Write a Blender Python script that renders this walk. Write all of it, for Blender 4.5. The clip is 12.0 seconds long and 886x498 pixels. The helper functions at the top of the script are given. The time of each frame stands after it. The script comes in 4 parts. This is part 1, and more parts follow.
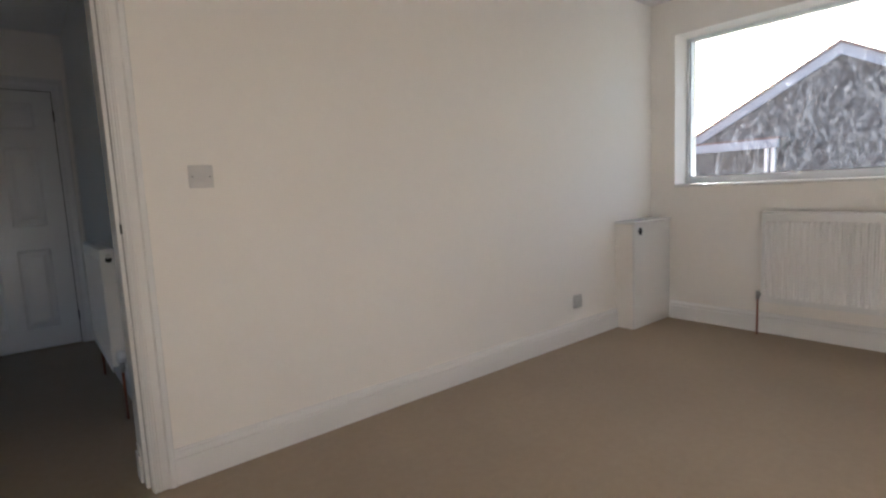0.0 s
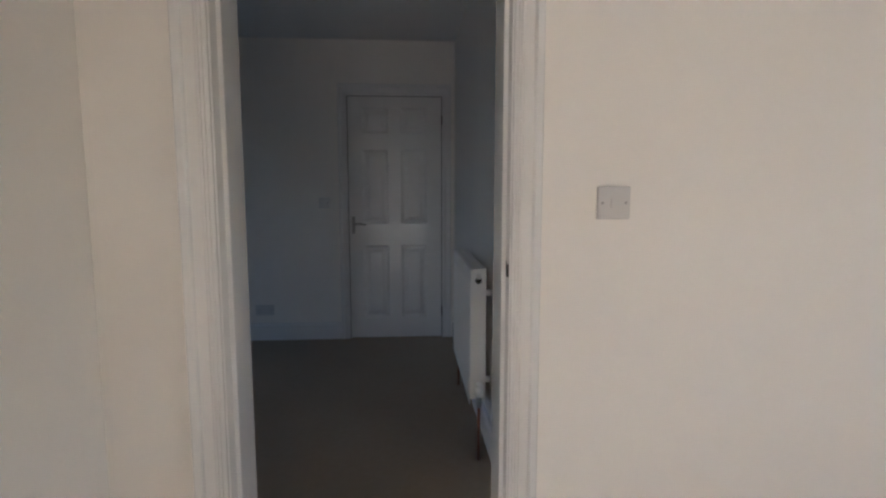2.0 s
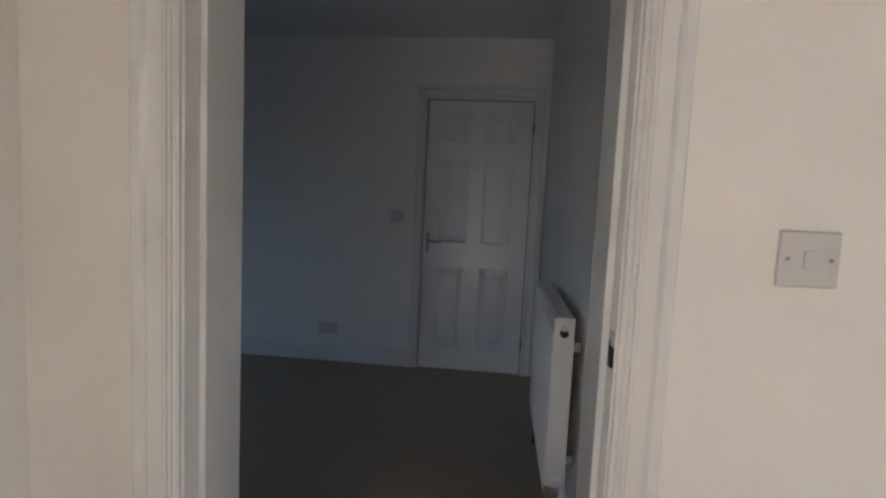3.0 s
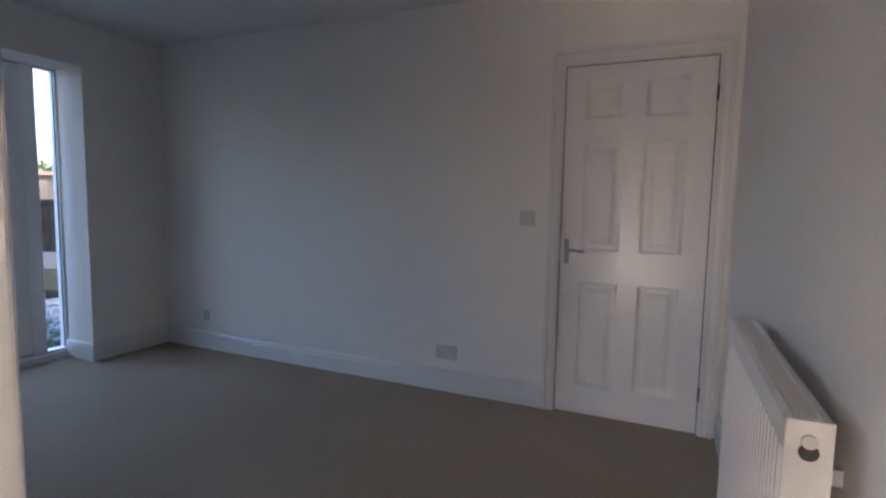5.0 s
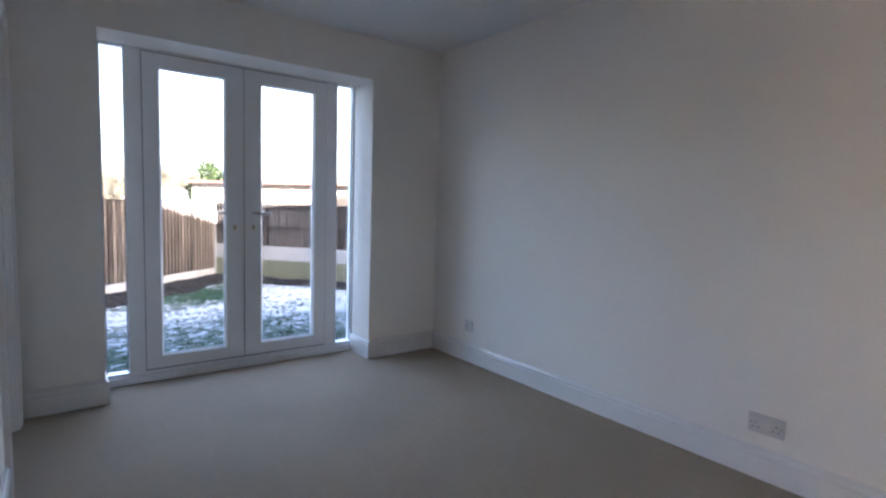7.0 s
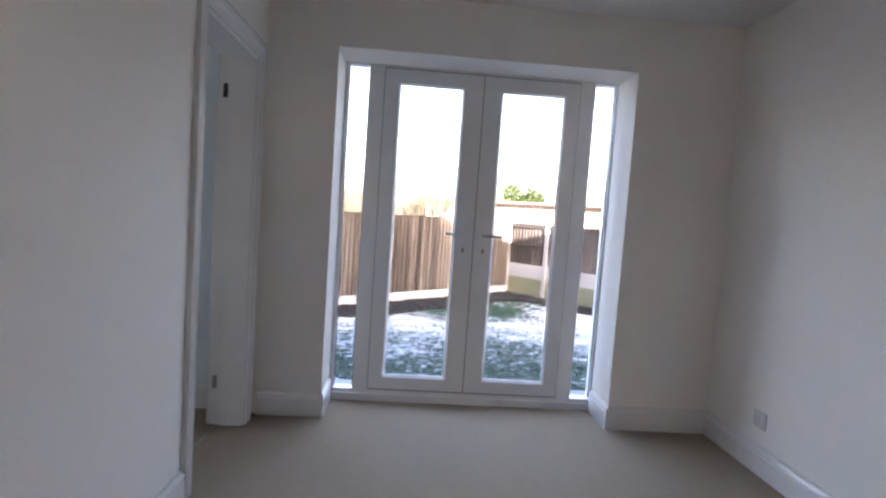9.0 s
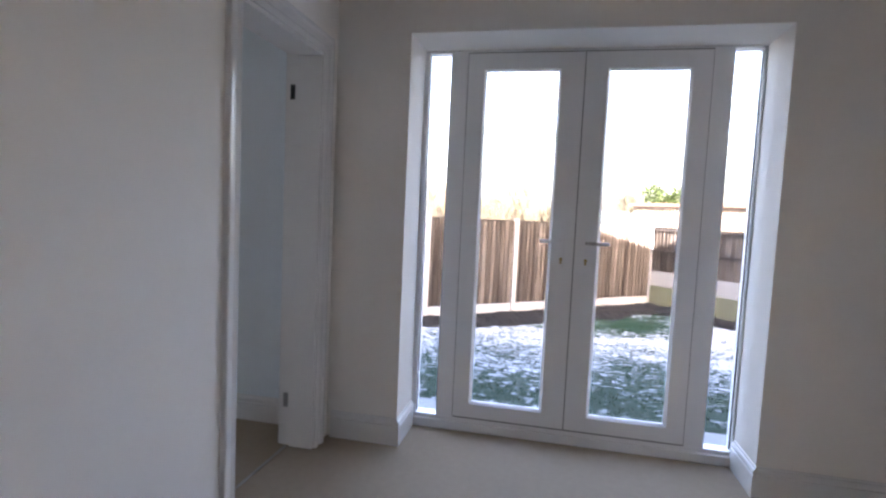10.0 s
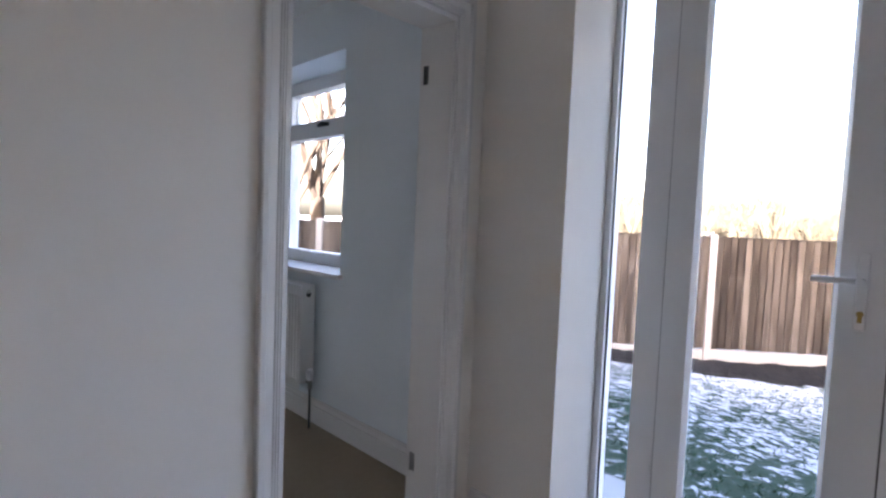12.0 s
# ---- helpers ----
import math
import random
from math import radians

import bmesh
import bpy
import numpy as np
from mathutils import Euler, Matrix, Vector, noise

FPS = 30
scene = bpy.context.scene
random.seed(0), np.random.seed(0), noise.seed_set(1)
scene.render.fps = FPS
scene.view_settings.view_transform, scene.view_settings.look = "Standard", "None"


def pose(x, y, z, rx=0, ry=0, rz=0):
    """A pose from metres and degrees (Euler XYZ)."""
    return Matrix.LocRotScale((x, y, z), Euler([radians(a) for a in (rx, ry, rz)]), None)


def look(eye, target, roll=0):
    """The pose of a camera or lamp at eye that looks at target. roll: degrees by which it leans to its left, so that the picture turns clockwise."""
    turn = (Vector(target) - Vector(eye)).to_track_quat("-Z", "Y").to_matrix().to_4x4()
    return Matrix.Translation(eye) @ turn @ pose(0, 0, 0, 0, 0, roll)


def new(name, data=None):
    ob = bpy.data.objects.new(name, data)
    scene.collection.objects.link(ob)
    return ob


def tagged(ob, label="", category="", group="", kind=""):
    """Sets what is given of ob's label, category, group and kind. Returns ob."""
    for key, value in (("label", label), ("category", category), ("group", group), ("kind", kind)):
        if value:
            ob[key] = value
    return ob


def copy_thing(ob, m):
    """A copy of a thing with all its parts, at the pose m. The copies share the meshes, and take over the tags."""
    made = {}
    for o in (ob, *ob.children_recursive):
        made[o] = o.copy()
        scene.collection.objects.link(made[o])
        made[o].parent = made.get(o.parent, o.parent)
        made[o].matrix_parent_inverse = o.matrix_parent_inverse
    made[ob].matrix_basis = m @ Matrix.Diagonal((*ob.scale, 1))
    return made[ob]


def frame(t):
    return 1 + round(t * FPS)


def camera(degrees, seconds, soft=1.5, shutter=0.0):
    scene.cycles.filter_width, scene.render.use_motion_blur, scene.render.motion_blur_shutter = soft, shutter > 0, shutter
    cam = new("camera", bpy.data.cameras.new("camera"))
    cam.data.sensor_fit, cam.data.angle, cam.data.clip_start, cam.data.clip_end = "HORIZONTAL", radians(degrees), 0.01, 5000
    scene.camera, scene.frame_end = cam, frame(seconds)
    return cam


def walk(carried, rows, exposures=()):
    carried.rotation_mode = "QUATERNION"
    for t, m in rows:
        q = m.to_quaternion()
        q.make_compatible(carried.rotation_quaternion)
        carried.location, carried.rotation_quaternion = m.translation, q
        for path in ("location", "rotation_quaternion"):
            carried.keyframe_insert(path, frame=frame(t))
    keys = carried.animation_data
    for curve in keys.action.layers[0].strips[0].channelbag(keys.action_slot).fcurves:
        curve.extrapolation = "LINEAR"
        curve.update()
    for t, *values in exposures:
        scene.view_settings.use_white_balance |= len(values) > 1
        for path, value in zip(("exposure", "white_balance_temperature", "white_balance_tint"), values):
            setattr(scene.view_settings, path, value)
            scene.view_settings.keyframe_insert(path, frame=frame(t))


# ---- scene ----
cam = camera(81.4, 12.0, soft=2.4)
PATH = [
    (0, (0.468, -5.06, 1.09), (1.721, -3.518, 0.864), -2.7),
    (0.5, (0.431, -4.927, 1.114), (1.416, -3.197, 0.924), -2.7),
    (1, (0.453, -4.712, 1.176), (1.123, -2.839, 0.974), -1.1),
    (1.5, (0.441, -4.504, 1.198), (0.845, -2.556, 0.995), 0.1),
    (2, (0.475, -4.265, 1.214), (0.608, -2.281, 0.997), 0.0),
    (2.5, (0.536, -4.007, 1.243), (0.445, -2.02, 1.031), 1.2),
    (3, (0.543, -3.767, 1.249), (0.333, -1.786, 1.069), 2.7),
    (3.2, (0.529, -3.667, 1.256), (0.292, -1.69, 1.072), 3.2),
    (4.8, (0.572, -3.076, 1.225), (-0.148, -1.219, 1.046), 0.7),
    (5, (0.554, -2.994, 1.223), (-0.241, -1.169, 1.039), 1.1),
    (5.5, (0.469, -2.83, 1.181), (-0.555, -1.119, 1.024), 1.4),
    (6, (0.315, -2.763, 1.175), (-0.902, -1.184, 1.003), 1.5),
    (6.5, (0.237, -2.652, 1.181), (-1.189, -1.263, 0.994), 1.3),
    (7, (0.187, -2.551, 1.199), (-1.4, -1.345, 1.031), 1.7),
    (7.5, (0.071, -2.384, 1.252), (-1.685, -1.442, 1.081), 1.5),
    (7.7, (0.059, -2.282, 1.225), (-1.77, -1.485, 1.077), 1.2),
    (9.3, (-0.433, -1.799, 1.232), (-2.427, -1.816, 1.084), 3.8),
    (9.5, (-0.518, -1.748, 1.226), (-2.509, -1.873, 1.078), 3.3),
    (10, (-0.737, -1.588, 1.236), (-2.689, -2.001, 1.092), 2.6),
    (10.5, (-0.965, -1.501, 1.232), (-2.849, -2.157, 1.092), 2.6),
    (11, (-1.202, -1.427, 1.23), (-2.976, -2.338, 1.088), 3.0),
    (11.5, (-1.464, -1.343, 1.223), (-3.066, -2.533, 1.095), 2.3),
    (12, (-1.7, -1.377, 1.234), (-3.128, -2.773, 1.116), 2.3),
]
EXPOSURE = [(0, 2.99, 5400, 13), (1.5, 3.27, 5250, 13), (3.2, 3.44, 5300, 14), (4.8, 4.64, 5800, 23), (6.5, 5.37, 5950, 23), (9.5, 5.76, 6750, 29), (12, 5.68, 6750, 29)]
walk(cam, [(t, look(eye, goal, roll)) for t, eye, goal, roll in PATH], EXPOSURE)

# ---- world and sun: low winter sun behind the house, lighting only the top of the far fence ----
SUN_TO = Vector((0.906, 0.423, 0.298)).normalized()
world = bpy.data.worlds.new("sky")
scene.world = world
world.use_nodes = True
wn = world.node_tree.nodes
sky = wn.new("ShaderNodeTexSky")
sky.sky_type = "NISHITA"
sky.sun_disc = False
sky.sun_elevation = math.asin(SUN_TO.z)
sky.sun_rotation = math.atan2(SUN_TO.x, SUN_TO.y)
sky.air_density, sky.dust_density, sky.ozone_density = 0.85, 5.0, 0.4
wn["Background"].inputs["Strength"].default_value = 0.068
world.node_tree.links.new(sky.outputs[0], wn["Background"].inputs["Color"])
sun = new("sun", bpy.data.lights.new("sun", "SUN"))
sun.data.energy, sun.data.angle, sun.data.color = 5.0, radians(0.5), (1.0, 0.94, 0.85)
sun.matrix_world = look(SUN_TO * 50, (0, 0, 0))


# ---- materials ----
def material(name, colour, rough=0.5, metal=0.0, vary=0.06, scale=3.0, bump=0.0, bump_scale=200.0, per_object=0.0, stretch=(1, 1, 1), fine=0.04):
    """A painted or natural surface: base colour varied at a coarse and a fine scale, with fine relief."""
    m = bpy.data.materials.new(name)
    m.use_nodes = True
    n, l = m.node_tree.nodes, m.node_tree.links
    bsdf = n["Principled BSDF"]
    bsdf.inputs["Roughness"].default_value = rough
    bsdf.inputs["Metallic"].default_value = metal
    geo = n.new("ShaderNodeNewGeometry")
    mapping = n.new("ShaderNodeMapping")
    mapping.inputs["Scale"].default_value = stretch
    l.new(geo.outputs["Position"], mapping.inputs["Vector"])
    big = n.new("ShaderNodeTexNoise")
    big.inputs["Scale"].default_value, big.inputs["Detail"].default_value = scale, 4
    small = n.new("ShaderNodeTexNoise")
    small.inputs["Scale"].default_value, small.inputs["Detail"].default_value = scale * 25, 3
    l.new(mapping.outputs[0], big.inputs["Vector"])
    l.new(mapping.outputs[0], small.inputs["Vector"])
    total = n.new("ShaderNodeMath")
    total.operation = "MULTIPLY_ADD"
    l.new(big.outputs["Fac"], total.inputs[0])
    total.inputs[1].default_value, total.inputs[2].default_value = vary * 3, 1 - vary * 1.5
    fines = n.new("ShaderNodeMath")
    fines.operation = "MULTIPLY_ADD"
    l.new(small.outputs["Fac"], fines.inputs[0])
    fines.inputs[1].default_value, fines.inputs[2].default_value = fine * 3, 1 - fine * 1.5
    both = n.new("ShaderNodeMath")
    both.operation = "MULTIPLY"
    l.new(total.outputs[0], both.inputs[0])
    l.new(fines.outputs[0], both.inputs[1])
    value = both.outputs[0]
    if per_object:
        info = n.new("ShaderNodeObjectInfo")
        own = n.new("ShaderNodeMath")
        own.operation = "MULTIPLY_ADD"
        l.new(info.outputs["Random"], own.inputs[0])
        own.inputs[1].default_value, own.inputs[2].default_value = per_object * 2, 1 - per_object
        prod = n.new("ShaderNodeMath")
        prod.operation = "MULTIPLY"
        l.new(value, prod.inputs[0])
        l.new(own.outputs[0], prod.inputs[1])
        value = prod.outputs[0]
    tint = n.new("ShaderNodeVectorMath")
    tint.operation = "SCALE"
    tint.inputs[0].default_value = colour
    l.new(value, tint.inputs["Scale"])
    l.new(tint.outputs[0], bsdf.inputs["Base Color"])
    if bump:
        grain = n.new("ShaderNodeTexNoise")
        grain.inputs["Scale"].default_value, grain.inputs["Detail"].default_value = bump_scale, 3
        l.new(mapping.outputs[0], grain.inputs["Vector"])
        relief = n.new("ShaderNodeBump")
        relief.inputs["Strength"].default_value, relief.inputs["Distance"].default_value = bump, 0.004
        l.new(grain.outputs["Fac"], relief.inputs["Height"])
        l.new(relief.outputs[0], bsdf.inputs["Normal"])
    return m


def glass(name):
    m = bpy.data.materials.new(name)
    m.use_nodes = True
    n, l = m.node_tree.nodes, m.node_tree.links
    n.remove(n["Principled BSDF"])
    clear, shine, mix, facing, power = (n.new("ShaderNode" + k) for k in ("BsdfTransparent", "BsdfGlossy", "MixShader", "LayerWeight", "Math"))
    clear.inputs["Color"].default_value = (0.96, 0.98, 0.97, 1)
    shine.inputs["Roughness"].default_value = 0.01
    facing.inputs["Blend"].default_value = 0.5
    power.operation = "POWER"
    power.inputs[1].default_value = 5.0
    l.new(facing.outputs["Facing"], power.inputs[0])
    gain = n.new("ShaderNodeMath")
    gain.operation = "MULTIPLY_ADD"
    gain.inputs[1].default_value, gain.inputs[2].default_value = 0.8, 0.03
    l.new(power.outputs[0], gain.inputs[0])
    l.new(gain.outputs[0], mix.inputs[0])
    l.new(clear.outputs[0], mix.inputs[1])
    l.new(shine.outputs[0], mix.inputs[2])
    l.new(mix.outputs[0], n["Material Output"].inputs["Surface"])
    return m


def smeared_glass(name):
    """Glass with a swirled, milky film over it; its swirls also stand for reflections."""
    m = glass(name)
    n, l = m.node_tree.nodes, m.node_tree.links
    clean = n["Material Output"].inputs["Surface"].links[0].from_socket
    geo, mapping, swirl, ramp, film, mix = (n.new("ShaderNode" + k) for k in ("NewGeometry", "Mapping", "TexNoise", "ValToRGB", "BsdfTranslucent", "MixShader"))
    mapping.inputs["Scale"].default_value = (1.0, 1.6, 0.6)
    l.new(geo.outputs["Position"], mapping.inputs["Vector"])
    swirl.inputs["Scale"].default_value, swirl.inputs["Detail"].default_value, swirl.inputs["Roughness"].default_value, swirl.inputs["Distortion"].default_value = 9.0, 6, 0.66, 3.2
    l.new(mapping.outputs[0], swirl.inputs["Vector"])
    e = ramp.color_ramp.elements
    e[0].position, e[0].color = 0.42, (0.001, 0.001, 0.001, 1)
    e[1].position, e[1].color = 0.72, (0.045, 0.045, 0.045, 1)
    e.new(0.54).color = (0.008, 0.008, 0.008, 1)
    l.new(swirl.outputs["Fac"], ramp.inputs["Fac"])
    film.inputs["Color"].default_value = (0.85, 0.87, 0.90, 1)
    l.new(ramp.outputs[0], mix.inputs[0])
    l.new(clean, mix.inputs[1])
    l.new(film.outputs[0], mix.inputs[2])
    l.new(mix.outputs[0], n["Material Output"].inputs["Surface"])
    return m


def wall_with_reflections(name):
    """Dark pebble-dashed wall; pale swirls of window reflections are painted into its colour."""
    m = bpy.data.materials.new(name)
    m.use_nodes = True
    n, l = m.node_tree.nodes, m.node_tree.links
    bsdf = n["Principled BSDF"]
    bsdf.inputs["Roughness"].default_value = 0.9
    geo = n.new("ShaderNodeNewGeometry")
    reflection = n.new("ShaderNodeTexNoise")
    reflection.inputs["Scale"].default_value, reflection.inputs["Detail"].default_value, reflection.inputs["Roughness"].default_value, reflection.inputs["Distortion"].default_value = 4.5, 8, 0.75, 2.0
    l.new(geo.outputs["Position"], reflection.inputs["Vector"])
    ramp = n.new("ShaderNodeValToRGB")
    ramp.color_ramp.elements[0].position, ramp.color_ramp.elements[0].color = 0.38, (0.045, 0.044, 0.045, 1)
    ramp.color_ramp.elements[1].position, ramp.color_ramp.elements[1].color = 0.68, (0.24, 0.24, 0.24, 1)
    ramp.color_ramp.elements.new(0.54).color = (0.10, 0.097, 0.093, 1)
    l.new(reflection.outputs["Fac"], ramp.inputs["Fac"])
    l.new(ramp.outputs[0], bsdf.inputs["Base Color"])
    relief = n.new("ShaderNodeBump")
    relief.inputs["Strength"].default_value, relief.inputs["Distance"].default_value = 0.5, 0.02
    l.new(reflection.outputs["Fac"], relief.inputs["Height"])
    l.new(relief.outputs[0], bsdf.inputs["Normal"])
    return m


def fence_wood(name):
    """Rough sawn boards: grain streaks along the board, dark knots and damp, each board a tone of its own."""
    m = bpy.data.materials.new(name)
    m.use_nodes = True
    n, l = m.node_tree.nodes, m.node_tree.links
    bsdf = n["Principled BSDF"]
    bsdf.inputs["Roughness"].default_value = 0.88
    geo, info, mapping, streak, stain, ramp = (n.new("ShaderNode" + k) for k in ("NewGeometry", "ObjectInfo", "Mapping", "TexNoise", "TexNoise", "ValToRGB"))
    mapping.inputs["Scale"].default_value = (20, 20, 0.8)
    l.new(geo.outputs["Position"], mapping.inputs["Vector"])
    streak.inputs["Scale"].default_value, streak.inputs["Detail"].default_value, streak.inputs["Roughness"].default_value = 1.5, 7, 0.72
    l.new(mapping.outputs[0], streak.inputs["Vector"])
    stain.inputs["Scale"].default_value, stain.inputs["Detail"].default_value, stain.inputs["Distortion"].default_value = 2.6, 5, 0.6
    l.new(geo.outputs["Position"], stain.inputs["Vector"])
    add = n.new("ShaderNodeMath")
    add.operation = "MULTIPLY_ADD"
    l.new(stain.outputs["Fac"], add.inputs[0])
    add.inputs[1].default_value = 0.30
    l.new(streak.outputs["Fac"], add.inputs[2])
    own = n.new("ShaderNodeMath")
    own.operation = "MULTIPLY_ADD"
    l.new(info.outputs["Random"], own.inputs[0])
    own.inputs[1].default_value = 0.22
    l.new(add.outputs[0], own.inputs[2])
    e = ramp.color_ramp.elements
    e[0].position, e[0].color = 0.58, (0.009, 0.007, 0.006, 1)
    e[1].position, e[1].color = 0.94, (0.105, 0.093, 0.083, 1)
    e.new(0.76).color = (0.037, 0.031, 0.027, 1)
    l.new(own.outputs[0], ramp.inputs["Fac"])
    l.new(ramp.outputs[0], bsdf.inputs["Base Color"])
    relief = n.new("ShaderNodeBump")
    relief.inputs["Strength"].default_value, relief.inputs["Distance"].default_value = 0.6, 0.004
    l.new(streak.outputs["Fac"], relief.inputs["Height"])
    l.new(relief.outputs[0], bsdf.inputs["Normal"])
    return m


def snowy_grass(name):
    """Short grass under a thin broken cover of snow, thinner beside the house and in the far corner."""
    m = bpy.data.materials.new(name)
    m.use_nodes = True
    n, l = m.node_tree.nodes, m.node_tree.links
    bsdf = n["Principled BSDF"]
    bsdf.inputs["Roughness"].default_value = 0.8
    geo = n.new("ShaderNodeNewGeometry")
    turn = n.new("ShaderNodeMapping")
    turn.inputs["Rotation"].default_value = (0, 0, radians(-37))
    turn.inputs["Scale"].default_value = (1.0, 0.75, 1.0)
    l.new(geo.outputs["Position"], turn.inputs["Vector"])
    patch = n.new("ShaderNodeTexNoise")
    patch.inputs["Scale"].default_value, patch.inputs["Detail"].default_value, patch.inputs["Roughness"].default_value = 14.0, 6, 0.66
    l.new(turn.outputs[0], patch.inputs["Vector"])
    wide = n.new("ShaderNodeTexNoise")
    wide.inputs["Scale"].default_value = 0.8
    l.new(geo.outputs["Position"], wide.inputs["Vector"])
    add = n.new("ShaderNodeMath")
    add.operation = "MULTIPLY_ADD"
    l.new(wide.outputs["Fac"], add.inputs[0])
    add.inputs[1].default_value = 0.35
    l.new(patch.outputs["Fac"], add.inputs[2])
    # thinner snow within a metre and a half of the house wall
    sep = n.new("ShaderNodeSeparateXYZ")
    l.new(geo.outputs["Position"], sep.inputs[0])
    near = n.new("ShaderNodeMapRange")
    near.inputs["From Min"].default_value, near.inputs["From Max"].default_value = -8.2, -4.7
    near.inputs["To Min"].default_value, near.inputs["To Max"].default_value = 0.0, 0.165
    l.new(sep.outputs["X"], near.inputs["Value"])
    spot = n.new("ShaderNodeVectorMath")
    spot.operation = "DISTANCE"
    spot.inputs[1].default_value = (-11.4, -0.3, -0.75)
    l.new(geo.outputs["Position"], spot.inputs[0])
    corner = n.new("ShaderNodeMapRange")
    corner.inputs["From Min"].default_value, corner.inputs["From Max"].default_value = 0.3, 2.2
    corner.inputs["To Min"].default_value, corner.inputs["To Max"].default_value = 0.20, 0.0
    l.new(spot.outputs["Value"], corner.inputs["Value"])
    less = n.new("ShaderNodeMath")
    less.operation = "SUBTRACT"
    l.new(add.outputs[0], less.inputs[0])
    l.new(near.outputs[0], less.inputs[1])
    less2 = n.new("ShaderNodeMath")
    less2.operation = "SUBTRACT"
    l.new(less.outputs[0], less2.inputs[0])
    l.new(corner.outputs[0], less2.inputs[1])
    ramp = n.new("ShaderNodeValToRGB")
    ramp.color_ramp.elements[0].position, ramp.color_ramp.elements[0].color = 0.592, (0.006, 0.024, 0.012, 1)
    ramp.color_ramp.elements[1].position, ramp.color_ramp.elements[1].color = 0.645, (0.30, 0.325, 0.365, 1)
    l.new(less2.outputs[0], ramp.inputs["Fac"])
    l.new(ramp.outputs[0], bsdf.inputs["Base Color"])
    relief = n.new("ShaderNodeBump")
    relief.inputs["Strength"].default_value, relief.inputs["Distance"].default_value = 0.8, 0.03
    l.new(patch.outputs["Fac"], relief.inputs["Height"])
    l.new(relief.outputs[0], bsdf.inputs["Normal"])
    return m


WALL = material("white_emulsion", (0.875, 0.84, 0.785), 0.85, vary=0.02, scale=0.7, bump=0.06, bump_scale=60, fine=0.01)
WALL_BLUE = material("pale_blue_emulsion", (0.80, 0.86, 0.89), 0.85, vary=0.02, scale=0.7, bump=0.1, bump_scale=60, fine=0.01)
CEIL = material("white_ceiling_paint", (0.80, 0.79, 0.77), 0.9, vary=0.02, scale=0.7, bump=0.1, bump_scale=80, fine=0.01)
GLOSS = material("white_gloss_paint", (0.82, 0.81, 0.79), 0.20, vary=0.012, scale=2, bump=0.02, bump_scale=30, fine=0.008)
UPVC = material("white_plastic", (0.83, 0.84, 0.85), 0.35, vary=0.015, scale=2, fine=0.01)
PLATE = material("white_switch_plastic", (0.66, 0.645, 0.62), 0.35, vary=0.02, scale=8, fine=0.01)
RAD = material("white_enamel", (0.82, 0.81, 0.79), 0.3, vary=0.02, scale=2, fine=0.01)
CARPET = material("beige_carpet", (0.39, 0.31, 0.222), 0.95, vary=0.10, scale=1.1, bump=0.5, bump_scale=330, fine=0.05)
CHROME = material("satin_chrome", (0.40, 0.39, 0.38), 0.28, 1.0, vary=0.03, scale=20)
DARK = material("dark_metal", (0.05, 0.05, 0.05), 0.45, 0.6, vary=0.05, scale=20)
BAR = material("worn_carpet_bar", (0.40, 0.37, 0.33), 0.6, vary=0.15, scale=12)
BRASS = material("brass_cylinder", (0.45, 0.33, 0.12), 0.35, 1.0, vary=0.05, scale=20)
COPPER = material("copper_pipe", (0.26, 0.10, 0.06), 0.4, 1.0, vary=0.1, scale=15)
BLACK = material("black_gap", (0.02, 0.02, 0.02), 0.6, vary=0.05)
SEAL = material("grey_seal_shadow_line", (0.10, 0.10, 0.10), 0.6, vary=0.05)
SCREW = material("screw_head", (0.35, 0.34, 0.33), 0.4, 1.0, vary=0.05, scale=20)
GLASS = glass("window_glass")
FILMED = smeared_glass("filmed_window_glass")
CONCRETE = material("pale_concrete", (0.20, 0.20, 0.20), 0.9, vary=0.12, scale=2.5, bump=0.5, bump_scale=90, fine=0.08)
MOSSY = material("mossy_concrete", (0.085, 0.09, 0.055), 0.9, vary=0.2, scale=2.5, bump=0.5, bump_scale=60, fine=0.1)
BOARD = fence_wood("weathered_fence_board")
PALEWOOD = material("pale_shed_board", (0.30, 0.235, 0.17), 0.85, vary=0.1, scale=3, bump=0.4, bump_scale=40, per_object=0.12, stretch=(6, 6, 0.6))
BROWN = material("brown_roof_edge", (0.10, 0.055, 0.04), 0.7, vary=0.1, scale=4)
FELT = material("grey_roof_felt", (0.05, 0.055, 0.062), 0.9, vary=0.12, scale=4, bump=0.3, bump_scale=60)
# rails and cappings, their colour darkened to hold the shadow along the rails
RAIL = material("shadow_dark_fence_rail", (0.013, 0.010, 0.009), 0.9, vary=0.15, scale=4, bump=0.4, bump_scale=60)
SOIL = material("dark_soil", (0.010, 0.010, 0.011), 0.95, vary=0.3, scale=6, bump=1.0, bump_scale=35, fine=0.2)
SNOWGRASS = snowy_grass("snowy_lawn")
SNOWSLAB = material("snow_covered_slab", (0.20, 0.215, 0.23), 0.85, vary=0.15, scale=5, bump=0.4, bump_scale=50, fine=0.06)
BLADE = material("grass_blade", (0.012, 0.035, 0.012), 0.7, vary=0.3, scale=4)
BRICK = material("red_brick_wall", (0.33, 0.19, 0.13), 0.9, vary=0.15, scale=5, bump=0.4, bump_scale=40)
RENDER = wall_with_reflections("grey_rendered_wall")
TILE = material("roof_tile", (0.16, 0.10, 0.08), 0.85, vary=0.2, scale=4, bump=0.5, bump_scale=20)
# white boards facing away from the sun; the blue shade is in the colour
BARGE = material("blue_shaded_barge_board", (0.34, 0.39, 0.46), 0.5, vary=0.05, scale=3)
